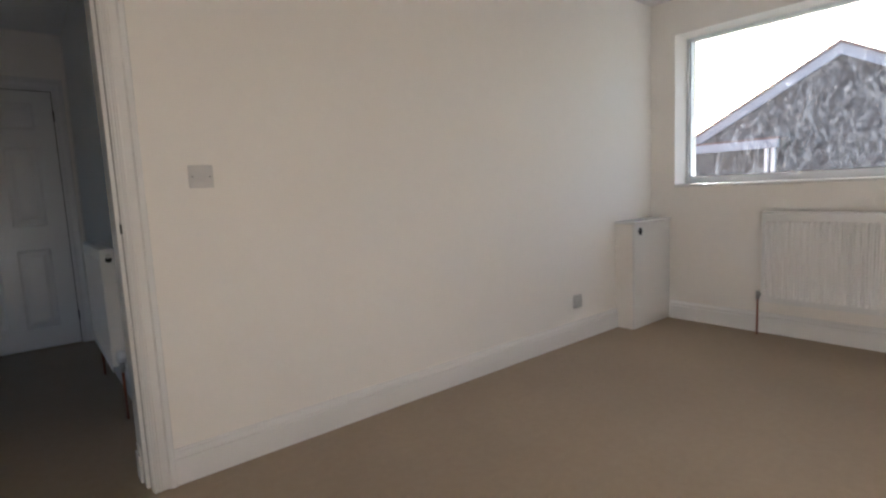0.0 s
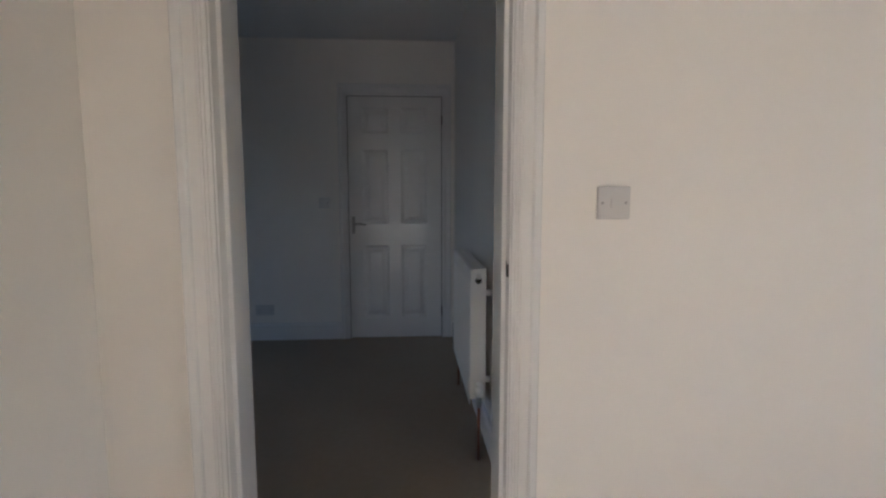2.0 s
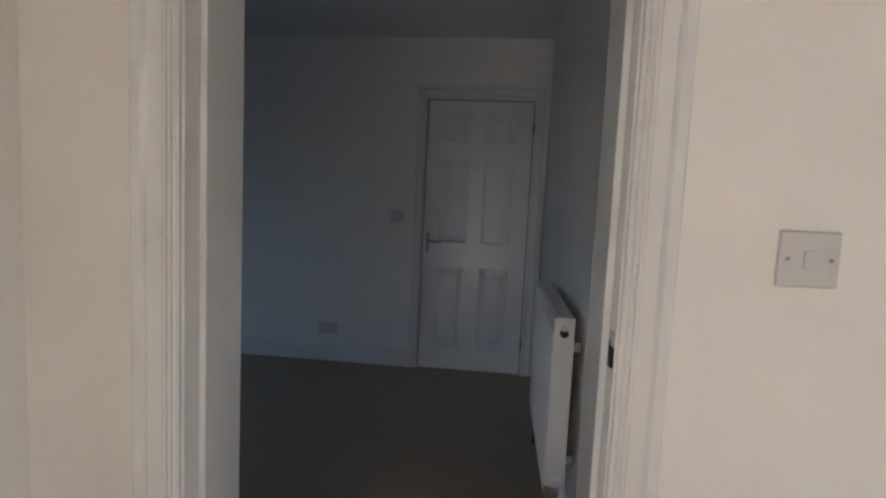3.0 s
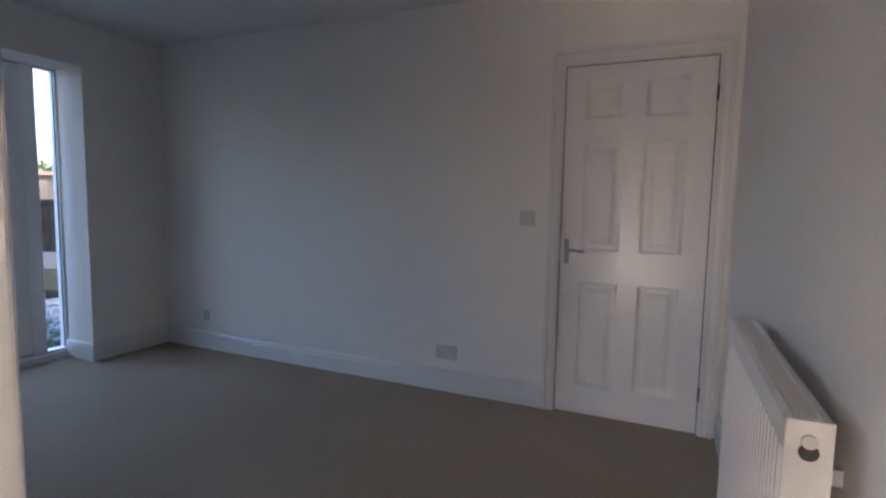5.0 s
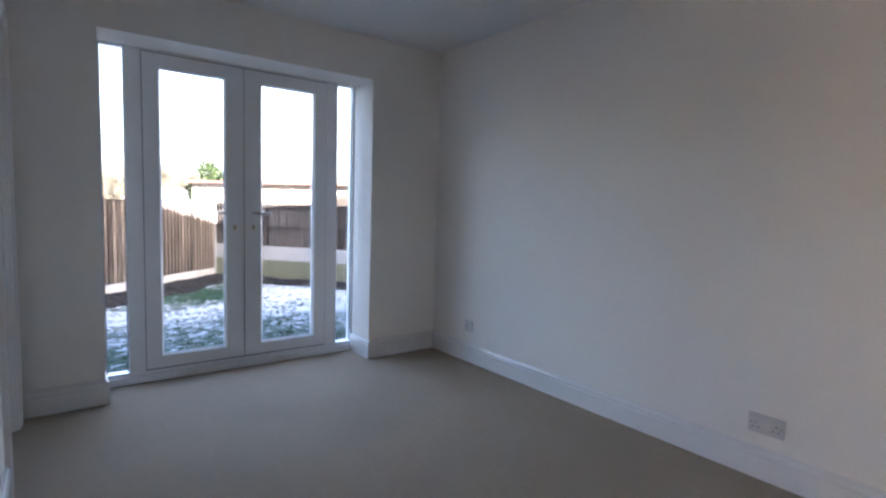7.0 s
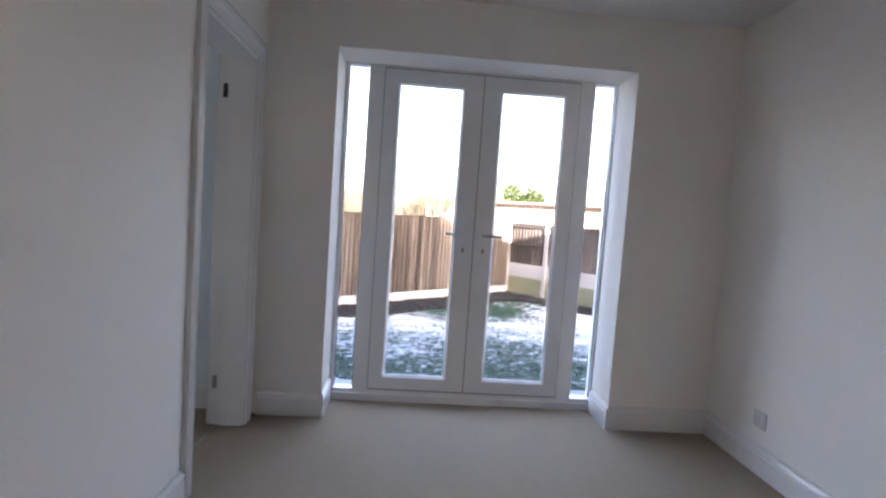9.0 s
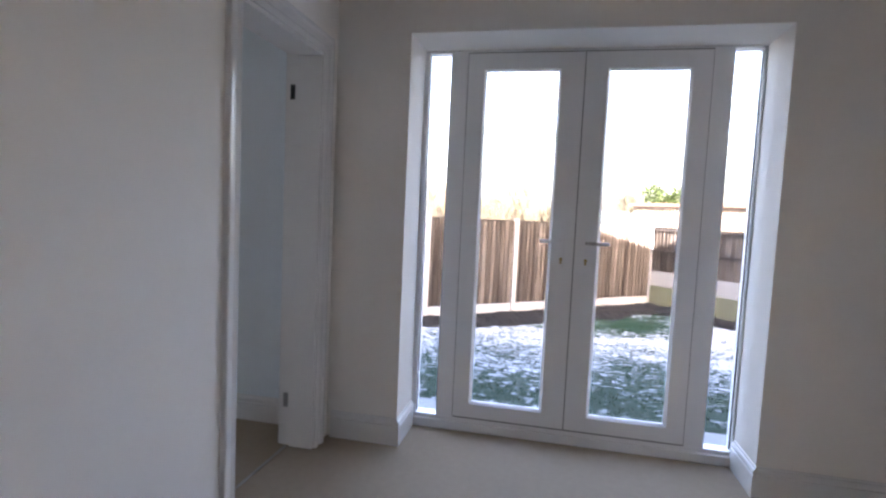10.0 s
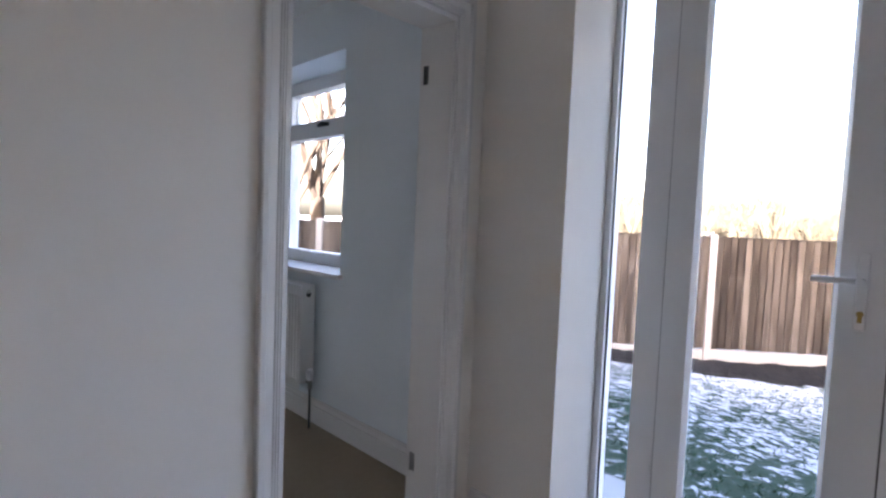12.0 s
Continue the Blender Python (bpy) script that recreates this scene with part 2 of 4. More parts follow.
BARK = material("pale_bark", (0.22, 0.17, 0.11), 0.9, vary=0.2, scale=5, bump=0.5, bump_scale=30)
SCRUB = material("sunlit_scrub", (0.017, 0.014, 0.006), 0.9, vary=0.25, scale=1)
DARKBARK = material("dark_bark", (0.020, 0.016, 0.013), 0.9, vary=0.2, scale=5, bump=0.5, bump_scale=30)
LEAF = material("evergreen_leaf", (0.014, 0.022, 0.007), 0.6, vary=0.3, scale=3, fine=0.2)
for dull in (SOIL, BLADE, SNOWGRASS, DARKBARK, LEAF, BOARD):      # loose, rough stuff has next to no gloss
    dull.node_tree.nodes["Principled BSDF"].inputs["Specular IOR Level"].default_value = 0.12


# ---- builders ----
def box(bm, x0, x1, y0, y1, z0, z1, bevel=0.0):
    vs = [bm.verts.new((x, y, z)) for z in (z0, z1) for y in (y0, y1) for x in (x0, x1)]
    fs = [bm.faces.new([vs[i] for i in q]) for q in ((0, 2, 3, 1), (4, 5, 7, 6), (0, 1, 5, 4), (2, 6, 7, 3), (0, 4, 6, 2), (1, 3, 7, 5))]
    if bevel:
        edges = list({e for f in fs for e in f.edges})
        bmesh.ops.bevel(bm, geom=edges, offset=bevel, segments=2, affect="EDGES", profile=0.5)


def tube(bm, a, b, r0, r1=None, sides=12, caps=True):
    a, b = Vector(a), Vector(b)
    r1 = r0 if r1 is None else r1
    q = (b - a).to_track_quat("Z", "Y")
    rings = []
    for c, r in ((a, r0), (b, r1)):
        rings.append([bm.verts.new(c + q @ Vector((r * math.cos(i * math.tau / sides), r * math.sin(i * math.tau / sides), 0))) for i in range(sides)])
    for i in range(sides):
        j = (i + 1) % sides
        f = bm.faces.new((rings[0][i], rings[0][j], rings[1][j], rings[1][i]))
        f.smooth = sides > 6
    if caps:
        bm.faces.new(rings[0][::-1])
        bm.faces.new(rings[1])


def prism(bm, outline, along, a, b):
    """An outline in two axes drawn out along the third, from a to b."""
    def at(p, q, c):
        return {"x": (c, p, q), "y": (p, c, q), "z": (p, q, c)}[along]
    va = [bm.verts.new(at(p, q, a)) for p, q in outline]
    vb = [bm.verts.new(at(p, q, b)) for p, q in outline]
    k = len(outline)
    for i in range(k):
        bm.faces.new((va[i], va[(i + 1) % k], vb[(i + 1) % k], vb[i]))
    bm.faces.new(va[::-1])
    bm.faces.new(vb)


def mesh_object(name, bm, mat):
    bmesh.ops.recalc_face_normals(bm, faces=bm.faces)
    me = bpy.data.meshes.new(name)
    bm.to_mesh(me)
    bm.free()
    me.materials.append(mat)
    return new(name, me)


def part(name, bm, mat, parent, label=""):
    ob = mesh_object(name, bm, mat)
    ob.parent = parent
    return tagged(ob, label)


def structure(name, bm, mat, label, category):
    return tagged(mesh_object(name, bm, mat), label, category, kind="structure")


def boxes(*rows, bevel=0.0):
    bm = bmesh.new()
    for r in rows:
        box(bm, *r, bevel=bevel)
    return bm


def group(name, at=(0, 0, 0), label="", category="", family="", kind=""):
    ob = new(name)
    ob.location = at
    return tagged(ob, label, category, family, kind)


# ---- plan ----
A_Y, B_Y = -2.905, -2.725          # the dividing wall: its face in the sitting room, its face in the dining room
A_X0, A_X1 = -0.33, 4.40          # sitting room, side walls
A_Y0 = -7.2                        # sitting room, wall behind the camera
B_X0, B_X1, B_Y1 = -3.275, 0.857, 0.0
C_X0 = -3.335                      # side room, outer wall
OUT = -3.65                        # outer face of the garden wall
CEIL_Z = 2.42
DOOR_A = (-0.012, 0.745)           # clear openings
DOOR_C = (-3.104, -2.430)
HEAD = 1.975
FD = (-2.333, -0.618, 2.116)          # opening of the garden doors
# the side room window's unseen far end is widened to brighten that room
WC = (-6.20, -3.765, 0.90, 2.13)    # window of the side room
WA = (-4.95, -3.095, 1.03, 2.16)   # window of the sitting room
LIN = 0.028

structure("floor", boxes((OUT, 4.75, A_Y0 - 0.15, 0.15, -0.12, 0.0)), CARPET, "short-pile beige carpet with faint worn patches throughout", "floor")
structure("ceiling", boxes((OUT, 4.75, A_Y0 - 0.15, 0.15, CEIL_Z, CEIL_Z + 0.1)), CEIL, "plain white painted plaster ceiling", "ceiling")


def wall(name, along, a0, a1, f0, f1, openings, label, z1=None, paint=None):
    """One connected wall from a0 to a1, its faces at f0 and f1, with openings (a, b, bottom, top) cut through."""
    z1 = CEIL_Z if z1 is None else z1
    us = sorted({a0, a1, *(v for o in openings for v in o[:2])})
    zs = sorted({0.0, z1, *(v for o in openings for v in o[2:])})
    solid = {(i, j): not any(o[0] - 1e-6 <= us[i] and us[i + 1] <= o[1] + 1e-6 and o[2] - 1e-6 <= zs[j] and zs[j + 1] <= o[3] + 1e-6 for o in openings)
             for i in range(len(us) - 1) for j in range(len(zs) - 1)}
    bm = bmesh.new()
    made = {}

    def v(i, j, f):
        if (i, j, f) not in made:
            made[i, j, f] = bm.verts.new((us[i], f, zs[j]) if along == "x" else (f, us[i], zs[j]))
        return made[i, j, f]
    for (i, j), full in solid.items():
        if not full:
            continue
        for f in (f0, f1):
            bm.faces.new((v(i, j, f), v(i + 1, j, f), v(i + 1, j + 1, f), v(i, j + 1, f)))
        for di, dj, p, q in ((-1, 0, (i, j), (i, j + 1)), (1, 0, (i + 1, j), (i + 1, j + 1)), (0, -1, (i, j), (i + 1, j)), (0, 1, (i, j + 1), (i + 1, j + 1))):
            if not solid.get((i + di, j + dj), False):
                bm.faces.new((v(*p, f0), v(*q, f0), v(*q, f1), v(*p, f1)))
    return structure(name, bm, paint or WALL, label, "wall")


da0, da1 = DOOR_A[0] - LIN, DOOR_A[1] + LIN
dc0, dc1 = DOOR_C[0] - LIN, DOOR_C[1] + LIN
hd = HEAD + LIN
wall("wall_dividing", "x", B_X0, A_X1, A_Y, B_Y, [(dc0, dc1, 0.0, hd), (da0, da1, 0.0, hd)], "off-white painted plaster wall with two doorways")
wall("wall_garden", "y", A_Y + 0.09, 0.15, OUT, B_X0, [(FD[0], FD[1], 0.0, FD[2])], "off-white painted outer wall with glazed garden doors")
wall("wall_side_room", "y", A_Y0, A_Y + 0.09, OUT, C_X0, [WC], "pale blue-grey painted outer wall with a window", paint=WALL_BLUE)
fx0, fx1 = -0.027, 0.765
wall("wall_far", "x", B_X0, 4.75, B_Y1, 0.15, [(fx0, fx1, 0.0, 1.998)], "off-white painted plaster wall with a panelled door")
structure("wall_hall", boxes((fx0 - 0.1, fx1 + 0.1, 0.152, 0.19, 0, 2.1)), WALL, "plain painted wall behind the closed door", "wall")
structure("wall_radiator", boxes((B_X1, B_X1 + 0.12, B_Y, B_Y1, 0, CEIL_Z)), WALL, "off-white painted wall behind a radiator", "wall")
structure("wall_between", boxes((A_X0 - 0.12, A_X0, A_Y0, A_Y, 0, CEIL_Z)), WALL, "off-white painted plaster partition wall", "wall")
wall("wall_window", "y", A_Y0, A_Y + 0.18, A_X1, 4.75, [(WA[0], WA[1], WA[2], WA[3])], "off-white painted outer wall below a wide window")
structure("wall_back", boxes((OUT, 4.75, A_Y0 - 0.15, A_Y0, 0, CEIL_Z)), WALL, "plain off-white painted plaster wall", "wall")


# ---- baseboards, linings and architraves ----
BASE_H = 0.142
BASE_PROFILE = ((0, 0), (0.018, 0), (0.018, 0.102), (0.012, 0.1045), (0.012, 0.1085), (0.018, 0.111), (0.018, 0.119), (0.013, 0.131), (0.007, 0.134), (0.007, BASE_H), (0, BASE_H))


def baseboard(along, a, b, face, side):
    """side: +1 or -1, the way in which the board stands out of the wall's face."""
    bm = bmesh.new()
    prism(bm, [(face + side * d, z) for d, z in BASE_PROFILE], along, a, b)
    return structure("baseboard", bm, GLOSS, "white gloss moulded skirting board along the wall", "baseboard")


ARCH_W = 0.102
# depth of the moulding across its width, from the opening outward
ARCH_PROFILE = ((0.0, 0.0), (0.0, 0.012), (0.004, 0.016), (0.009, 0.0165), (0.011, 0.0125), (0.013, 0.0125), (0.0155, 0.017), (0.020, 0.0175), (0.022, 0.013), (0.024, 0.013),
                (0.0265, 0.0175), (0.032, 0.017), (0.036, 0.0135), (0.068, 0.015), (0.0715, 0.020), (0.077, 0.0245), (0.097, 0.0245), (0.102, 0.020), (0.102, 0.0))


def architrave(x0, x1, top, face, side, left_w=1.0, right_w=1.0, top_w=1.0):
    """Two legs and a head round an opening from x0 to x1 in a wall whose face lies at y = face."""
    thing = group("architrave", ((x0 + x1) / 2, face, 0), "white gloss moulded architrave round a doorway", "trim", kind="structure")
    off = -(x0 + x1) / 2
    h = (x1 - x0) / 2
    for sgn, wide in ((-1, left_w), (1, right_w)):
        bm = bmesh.new()
        rows = []
        for w, d in ARCH_PROFILE:
            x = sgn * (h + 0.004 + w * wide)
            rows.append((bm.verts.new((x, side * d, 0)), bm.verts.new((x, side * d, top + 0.004 + w * top_w))))
        for p, q in zip(rows, rows[1:] + rows[:1]):
            bm.faces.new((p[0], q[0], q[1], p[1]))
        part("leg", bm, GLOSS, thing)
    bm = bmesh.new()
    rows = []
    for w, d in ARCH_PROFILE:
        z = top + 0.004 + w * top_w
        rows.append((bm.verts.new((-(h + 0.004 + w * left_w), side * d, z)), bm.verts.new((h + 0.004 + w * right_w, side * d, z))))
    for p, q in zip(rows, rows[1:] + rows[:1]):
        bm.faces.new((p[0], q[0], q[1], p[1]))
    part("head", bm, GLOSS, thing)
    return thing


def lining(name, x0, x1, top, stop_y0, stop_y1, label):
    thing = group(name, ((x0 + x1) / 2, (A_Y + B_Y) / 2, 0), label, "door frame", kind="structure")
    h, d = (x1 - x0) / 2, (B_Y - A_Y) / 2 + 0.002
    c = (A_Y + B_Y) / 2
    for sgn in (-1, 1):
        part("jamb", boxes((min(sgn * h, sgn * (h + LIN)), max(sgn * h, sgn * (h + LIN)), -d, d, 0, top), bevel=0.0015), GLOSS, thing)
        part("stop", boxes((min(sgn * h, sgn * (h - 0.013)), max(sgn * h, sgn * (h - 0.013)), stop_y0 - c, stop_y1 - c, 0, top - 0.013), bevel=0.0015), GLOSS, thing)
    part("head_jamb", boxes((-h - LIN, h + LIN, -d, d, top, top + LIN), bevel=0.0015), GLOSS, thing)
    part("head_stop", boxes((-h, h, stop_y0 - c, stop_y1 - c, top - 0.013, top), bevel=0.0015), GLOSS, thing)
    return thing


frame_a = lining("door_frame_1", *DOOR_A, HEAD, A_Y + 0.045, B_Y + 0.002, "white gloss door lining with stops, door taken off")
frame_c = lining("door_frame_2", *DOOR_C, HEAD, A_Y + 0.055, B_Y + 0.002, "white gloss door lining with bare hinges, door taken off")
architrave(*DOOR_A, HEAD, A_Y, -1, left_w=0.84, right_w=0.76)
architrave(DOOR_A[0], DOOR_A[1], HEAD, B_Y, 1)
architrave(*DOOR_C, HEAD, B_Y, 1, left_w=0.80, right_w=0.74, top_w=0.85)
architrave(*DOOR_C, HEAD, A_Y, -1)
architrave(-0.014, 0.752, 1.985, B_Y1, -1, left_w=0.66, right_w=0.70, top_w=0.88)


def bare_hinge(parent, x, y, z, facing):
    """A hinge leaf let into a jamb, its knuckle at the edge."""
    bm = bmesh.new()
    box(bm, min(x, x + facing * 0.003), max(x, x + facing * 0.003), y - 0.009, y + 0.009, z - 0.036, z + 0.036, bevel=0.0008)
    tube(bm, (x + facing * 0.003, y - 0.011, z - 0.036), (x + facing * 0.003, y - 0.011, z + 0.036), 0.004, sides=8)
    ob = part("hinge", bm, DARK if z > 1 else SCREW, parent, "dark steel hinge leaf" if z > 1 else "dull brass-coloured hinge leaf")
    ob.matrix_parent_inverse = Matrix.Translation(-Vector(parent.location))
    return ob


for z in (0.238, 1.79):
    bare_hinge(frame_c, DOOR_C[0], A_Y + 0.03, z, 1)
    bare_hinge(frame_a, DOOR_A[0], A_Y + 0.022, z, 1)
strike = part("strike_plate", boxes((DOOR_A[1] - 0.003, DOOR_A[1] + 0.001, A_Y + 0.004, A_Y + 0.030, 0.985, 1.045), bevel=0.0008), CHROME, frame_a, "steel strike plate")
strike.matrix_parent_inverse = Matrix.Translation(-Vector(frame_a.location))
hole = part("latch_hole", boxes((DOOR_A[1] - 0.006, DOOR_A[1] - 0.0005, A_Y + 0.001, A_Y + 0.017, 0.988, 1.022), (DOOR_A[1] - 0.0042, DOOR_A[1] - 0.002, A_Y + 0.023, A_Y + 0.028, 0.992, 1.03)), BLACK, frame_a, "dark latch hole")
hole.matrix_parent_inverse = Matrix.Translation(-Vector(frame_a.location))

block = part("plinth_block", boxes((DOOR_A[1] - 0.022, DOOR_A[1] - 0.013, B_Y - 0.075, B_Y - 0.002, 0, 0.112), (DOOR_A[1] - 0.016, DOOR_A[1] - 0.013, B_Y - 0.072, B_Y - 0.004, 0.112, 0.145), bevel=0.002), GLOSS, frame_a, "small moulded block at the jamb's foot")
block.matrix_parent_inverse = Matrix.Translation(-Vector(frame_a.location))

block = part("plinth_block", boxes((DOOR_A[0] + 0.013, DOOR_A[0] + 0.022, B_Y - 0.075, B_Y - 0.002, 0, 0.112), (DOOR_A[0] + 0.013, DOOR_A[0] + 0.016, B_Y - 0.072, B_Y - 0.004, 0.112, 0.145), bevel=0.002), GLOSS, frame_a, "small moulded block at the jamb's foot")
block.matrix_parent_inverse = Matrix.Translation(-Vector(frame_a.location))

aw = ARCH_W + 0.004
baseboard("x", DOOR_A[1] + 0.0815, 3.88, A_Y, -1)
baseboard("x", A_X0, DOOR_A[0] - 0.0895, A_Y, -1)
baseboard("y", A_Y0, A_Y - 0.018, A_X0, 1)
baseboard("y", A_Y0, -3.064, A_X1, -1)
baseboard("x", A_X0 + 0.018, A_X1 - 0.018, A_Y0, 1)
baseboard("x", B_X0, -0.0855, B_Y1, -1)
baseboard("y", B_Y, B_Y1 - 0.028, B_X1, -1)
baseboard("x", DOOR_C[1] + 0.0795, DOOR_A[0] - aw, B_Y, 1)
baseboard("y", FD[1], B_Y1 - 0.018, B_X0, 1)
baseboard("y", B_Y + 0.025, FD[0], B_X0, 1)
baseboard("x", -3.555, B_X0 + 0.018, FD[1], -1)
baseboard("x", -3.555, B_X0 + 0.018, FD[0], 1)
baseboard("y", A_Y0, A_Y - 0.025, C_X0, 1)
baseboard("x", C_X0 + 0.018, A_X0 - 0.138, A_Y0, 1)
baseboard("y", A_Y0 + 0.018, A_Y, A_X0 - 0.12, -1)
structure("trim", boxes((DOOR_C[0] + 0.013, DOOR_C[1] - 0.013, -2.872, -2.858, 0.0, 0.004), bevel=0.0015), BAR, "thin pale carpet bar across a doorway", "trim")


# ---- garden doors ----
def garden_doors():
    x0, x1 = -3.635, -3.565
    thing = group("door_1", (x0, (FD[0] + FD[1]) / 2, 0), "white plastic glazed double garden doors with sidelights, closed", "door", kind="structure")
    inv = Matrix.Translation(-Vector(thing.location))

    def add(name, bm, mat, label="", parent=thing):
        ob = part(name, bm, mat, parent, label)
        ob.matrix_parent_inverse = inv
        return ob
    y0, y1, z1 = FD[0] + 0.002, FD[1] - 0.002, FD[2] - 0.002
    sl = (-2.307, -2.185)
    sr = (-0.762, -0.631)
    bv = 0.004
    add("outer_frame", boxes((x0, x1, y0, sl[0], 0, z1), (x0, x1, sr[1], y1, 0, z1), (x0, x1, sl[0], sr[1], 2.104, z1), (x0, x1, sl[0], sr[1], 0.0, 0.072)), UPVC)
    add("threshold", boxes((x1 - 0.002, x1 + 0.018, y0, y1, 0.0, 0.05), bevel=0.004), UPVC)
    for a, b in ((sl[1], -2.091), (-0.857, sr[0])):
        add("mullion", boxes((x0, x1, a, b, 0.072, 2.104), bevel=0.002), UPVC)
    for a, b in (sl, sr):
        add("sidelight_pane", boxes((x0 + 0.028, x0 + 0.048, a, b, 0.072, 2.104)), GLASS).visible_shadow = False
        add("sidelight_gasket", boxes((x0 + 0.049, x0 + 0.053, a, a + 0.006, 0.078, 2.098), (x0 + 0.049, x0 + 0.053, b - 0.006, b, 0.078, 2.098)), BLACK)
    for a, b, pa, pb, hinge_side in ((-2.0875, -1.4745, -1.998, -1.593, -1), (-1.4695, -0.8605, -1.356, -0.949, 1)):
        z0, z1l, pz0, pz1 = 0.080, 2.098, 0.158, 2.014
        leaf = add("door_leaf", boxes((x0 + 0.01, x1 + 0.006, a, pa, z0, z1l), (x0 + 0.01, x1 + 0.006, pb, b, z0, z1l), (x0 + 0.01, x1 + 0.006, pa, pb, z0, pz0), (x0 + 0.01, x1 + 0.006, pa, pb, pz1, z1l)), UPVC)
        def sub(name, bm, mat, label=""):
            return part(name, bm, mat, leaf, label)
        bead = bmesh.new()
        for sy, yy in ((1, pa), (-1, pb)):
            prism(bead, [(x1 + 0.005, yy), (x1 - 0.012, yy), (x1 - 0.012, yy + sy * 0.014)], "z", pz0, pz1)
        for sz, zz in ((1, pz0), (-1, pz1)):
            vs = [(x1 + 0.005, zz), (x1 - 0.012, zz), (x1 - 0.012, zz + sz * 0.014)]
            prism(bead, vs, "y", pa, pb)
        sub("glazing_bead", bead, UPVC)
        sub("pane", boxes((x0 + 0.026, x0 + 0.046, pa, pb, pz0, pz1)), GLASS).visible_shadow = False
        yl = -1.539 if hinge_side < 0 else -1.411
        sub("handle_plate", boxes((x1 + 0.006, x1 + 0.014, yl - 0.014, yl + 0.014, 0.965, 1.185), bevel=0.003), UPVC, "white handle backplate")
        lev = bmesh.new()
        tube(lev, (x1 + 0.012, yl, 1.105), (x1 + 0.05, yl, 1.105), 0.008, sides=10)
        ye = yl + hinge_side * 0.115
        box(lev, x1 + 0.043, x1 + 0.056, min(yl + 0.01, ye), max(yl - 0.01, ye), 1.096, 1.114, bevel=0.004)
        sub("lever", lev, UPVC if hinge_side < 0 else CHROME, "pale lever handle")
        cyl = bmesh.new()
        tube(cyl, (x1 + 0.012, yl, 1.012), (x1 + 0.019, yl, 1.012), 0.0085, sides=12)
        box(cyl, x1 + 0.012, x1 + 0.0185, yl - 0.005, yl + 0.005, 0.988, 1.01)
        sub("lock_cylinder", cyl, BRASS, "brass lock cylinder")
    # seal strips between the leaves and round them, coloured dark as the shadow line
    add("seal", boxes((x0 + 0.015, x1 + 0.003, -1.4742, -1.4698, 0.074, 2.102), (x0 + 0.012, x1 + 0.001, -2.0908, -2.0878, 0.074, 2.102), (x0 + 0.012, x1 + 0.001, -0.8602, -0.8572, 0.074, 2.102),
                      (x0 + 0.012, x1 + 0.001, -2.087, -0.861, 2.0984, 2.1036), (x0 + 0.012, x1 + 0.001, -2.087, -0.861, 0.0724, 0.0796)), SEAL, "grey seal strip coloured as the shadow line")
    return thing


garden_doors()


# ---- windows ----
def side_room_window():
    x0, x1 = -3.635, -3.565
    y0, y1, z0, z1 = WC
    thing = group("window_1", (x0, (y0 + y1) / 2, z0), "white plastic window with a top-hung fanlight and sill", "window", kind="structure")
    inv = Matrix.Translation(-Vector(thing.location))

    def add(name, bm, mat, label=""):
        ob = part(name, bm, mat, thing, label)
        ob.matrix_parent_inverse = inv
        return ob
    e = 0.002
    lo, mid0, mid1, hi = 0.98, 1.733, 1.845, 2.045
    add("window_frame", boxes((x0, x1, y0 + e, y0 + 0.07, z0 + e, z1 - e), (x0, x1, y1 - 0.07, y1 - e, z0 + e, z1 - e), (x0, x1, y0 + 0.07, y1 - 0.07, hi, z1 - e), (x0, x1, y0 + 0.07, y1 - 0.07, z0 + e, lo)), UPVC)
    add("mullion", boxes((x0, x1 + 0.006, -4.92, -4.74, lo, hi), bevel=0.003), UPVC)
    for a, b in ((y0 + 0.07, -4.92), (-4.74, y1 - 0.07)):
        add("transom", boxes((x0, x1 + 0.005, a, b, mid0, mid1), bevel=0.003), UPVC)
        add("pane", boxes((x0 + 0.026, x0 + 0.046, a, b, lo, mid0)), GLASS).visible_shadow = False
        add("pane", boxes((x0 + 0.026, x0 + 0.046, a, b, mid1, hi)), GLASS).visible_shadow = False
    add("catch", boxes((x1 + 0.006, x1 + 0.02, -4.38, -4.26, 1.80, 1.822), (x1 + 0.006, x1 + 0.03, -4.34, -4.31, 1.80, 1.83), bevel=0.003), DARK, "dark fanlight catch")
    add("window_sill", boxes((x1, C_X0 + 0.035, y0 + e, y1 - e, z0 - 0.024, z0 + 0.002), (C_X0, C_X0 + 0.035, y1 - e, y1 + 0.025, z0 - 0.024, z0 + 0.002), (C_X0, C_X0 + 0.035, y0 - 0.025, y0 + e, z0 - 0.024, z0 + 0.002)), GLOSS, "white painted sill")


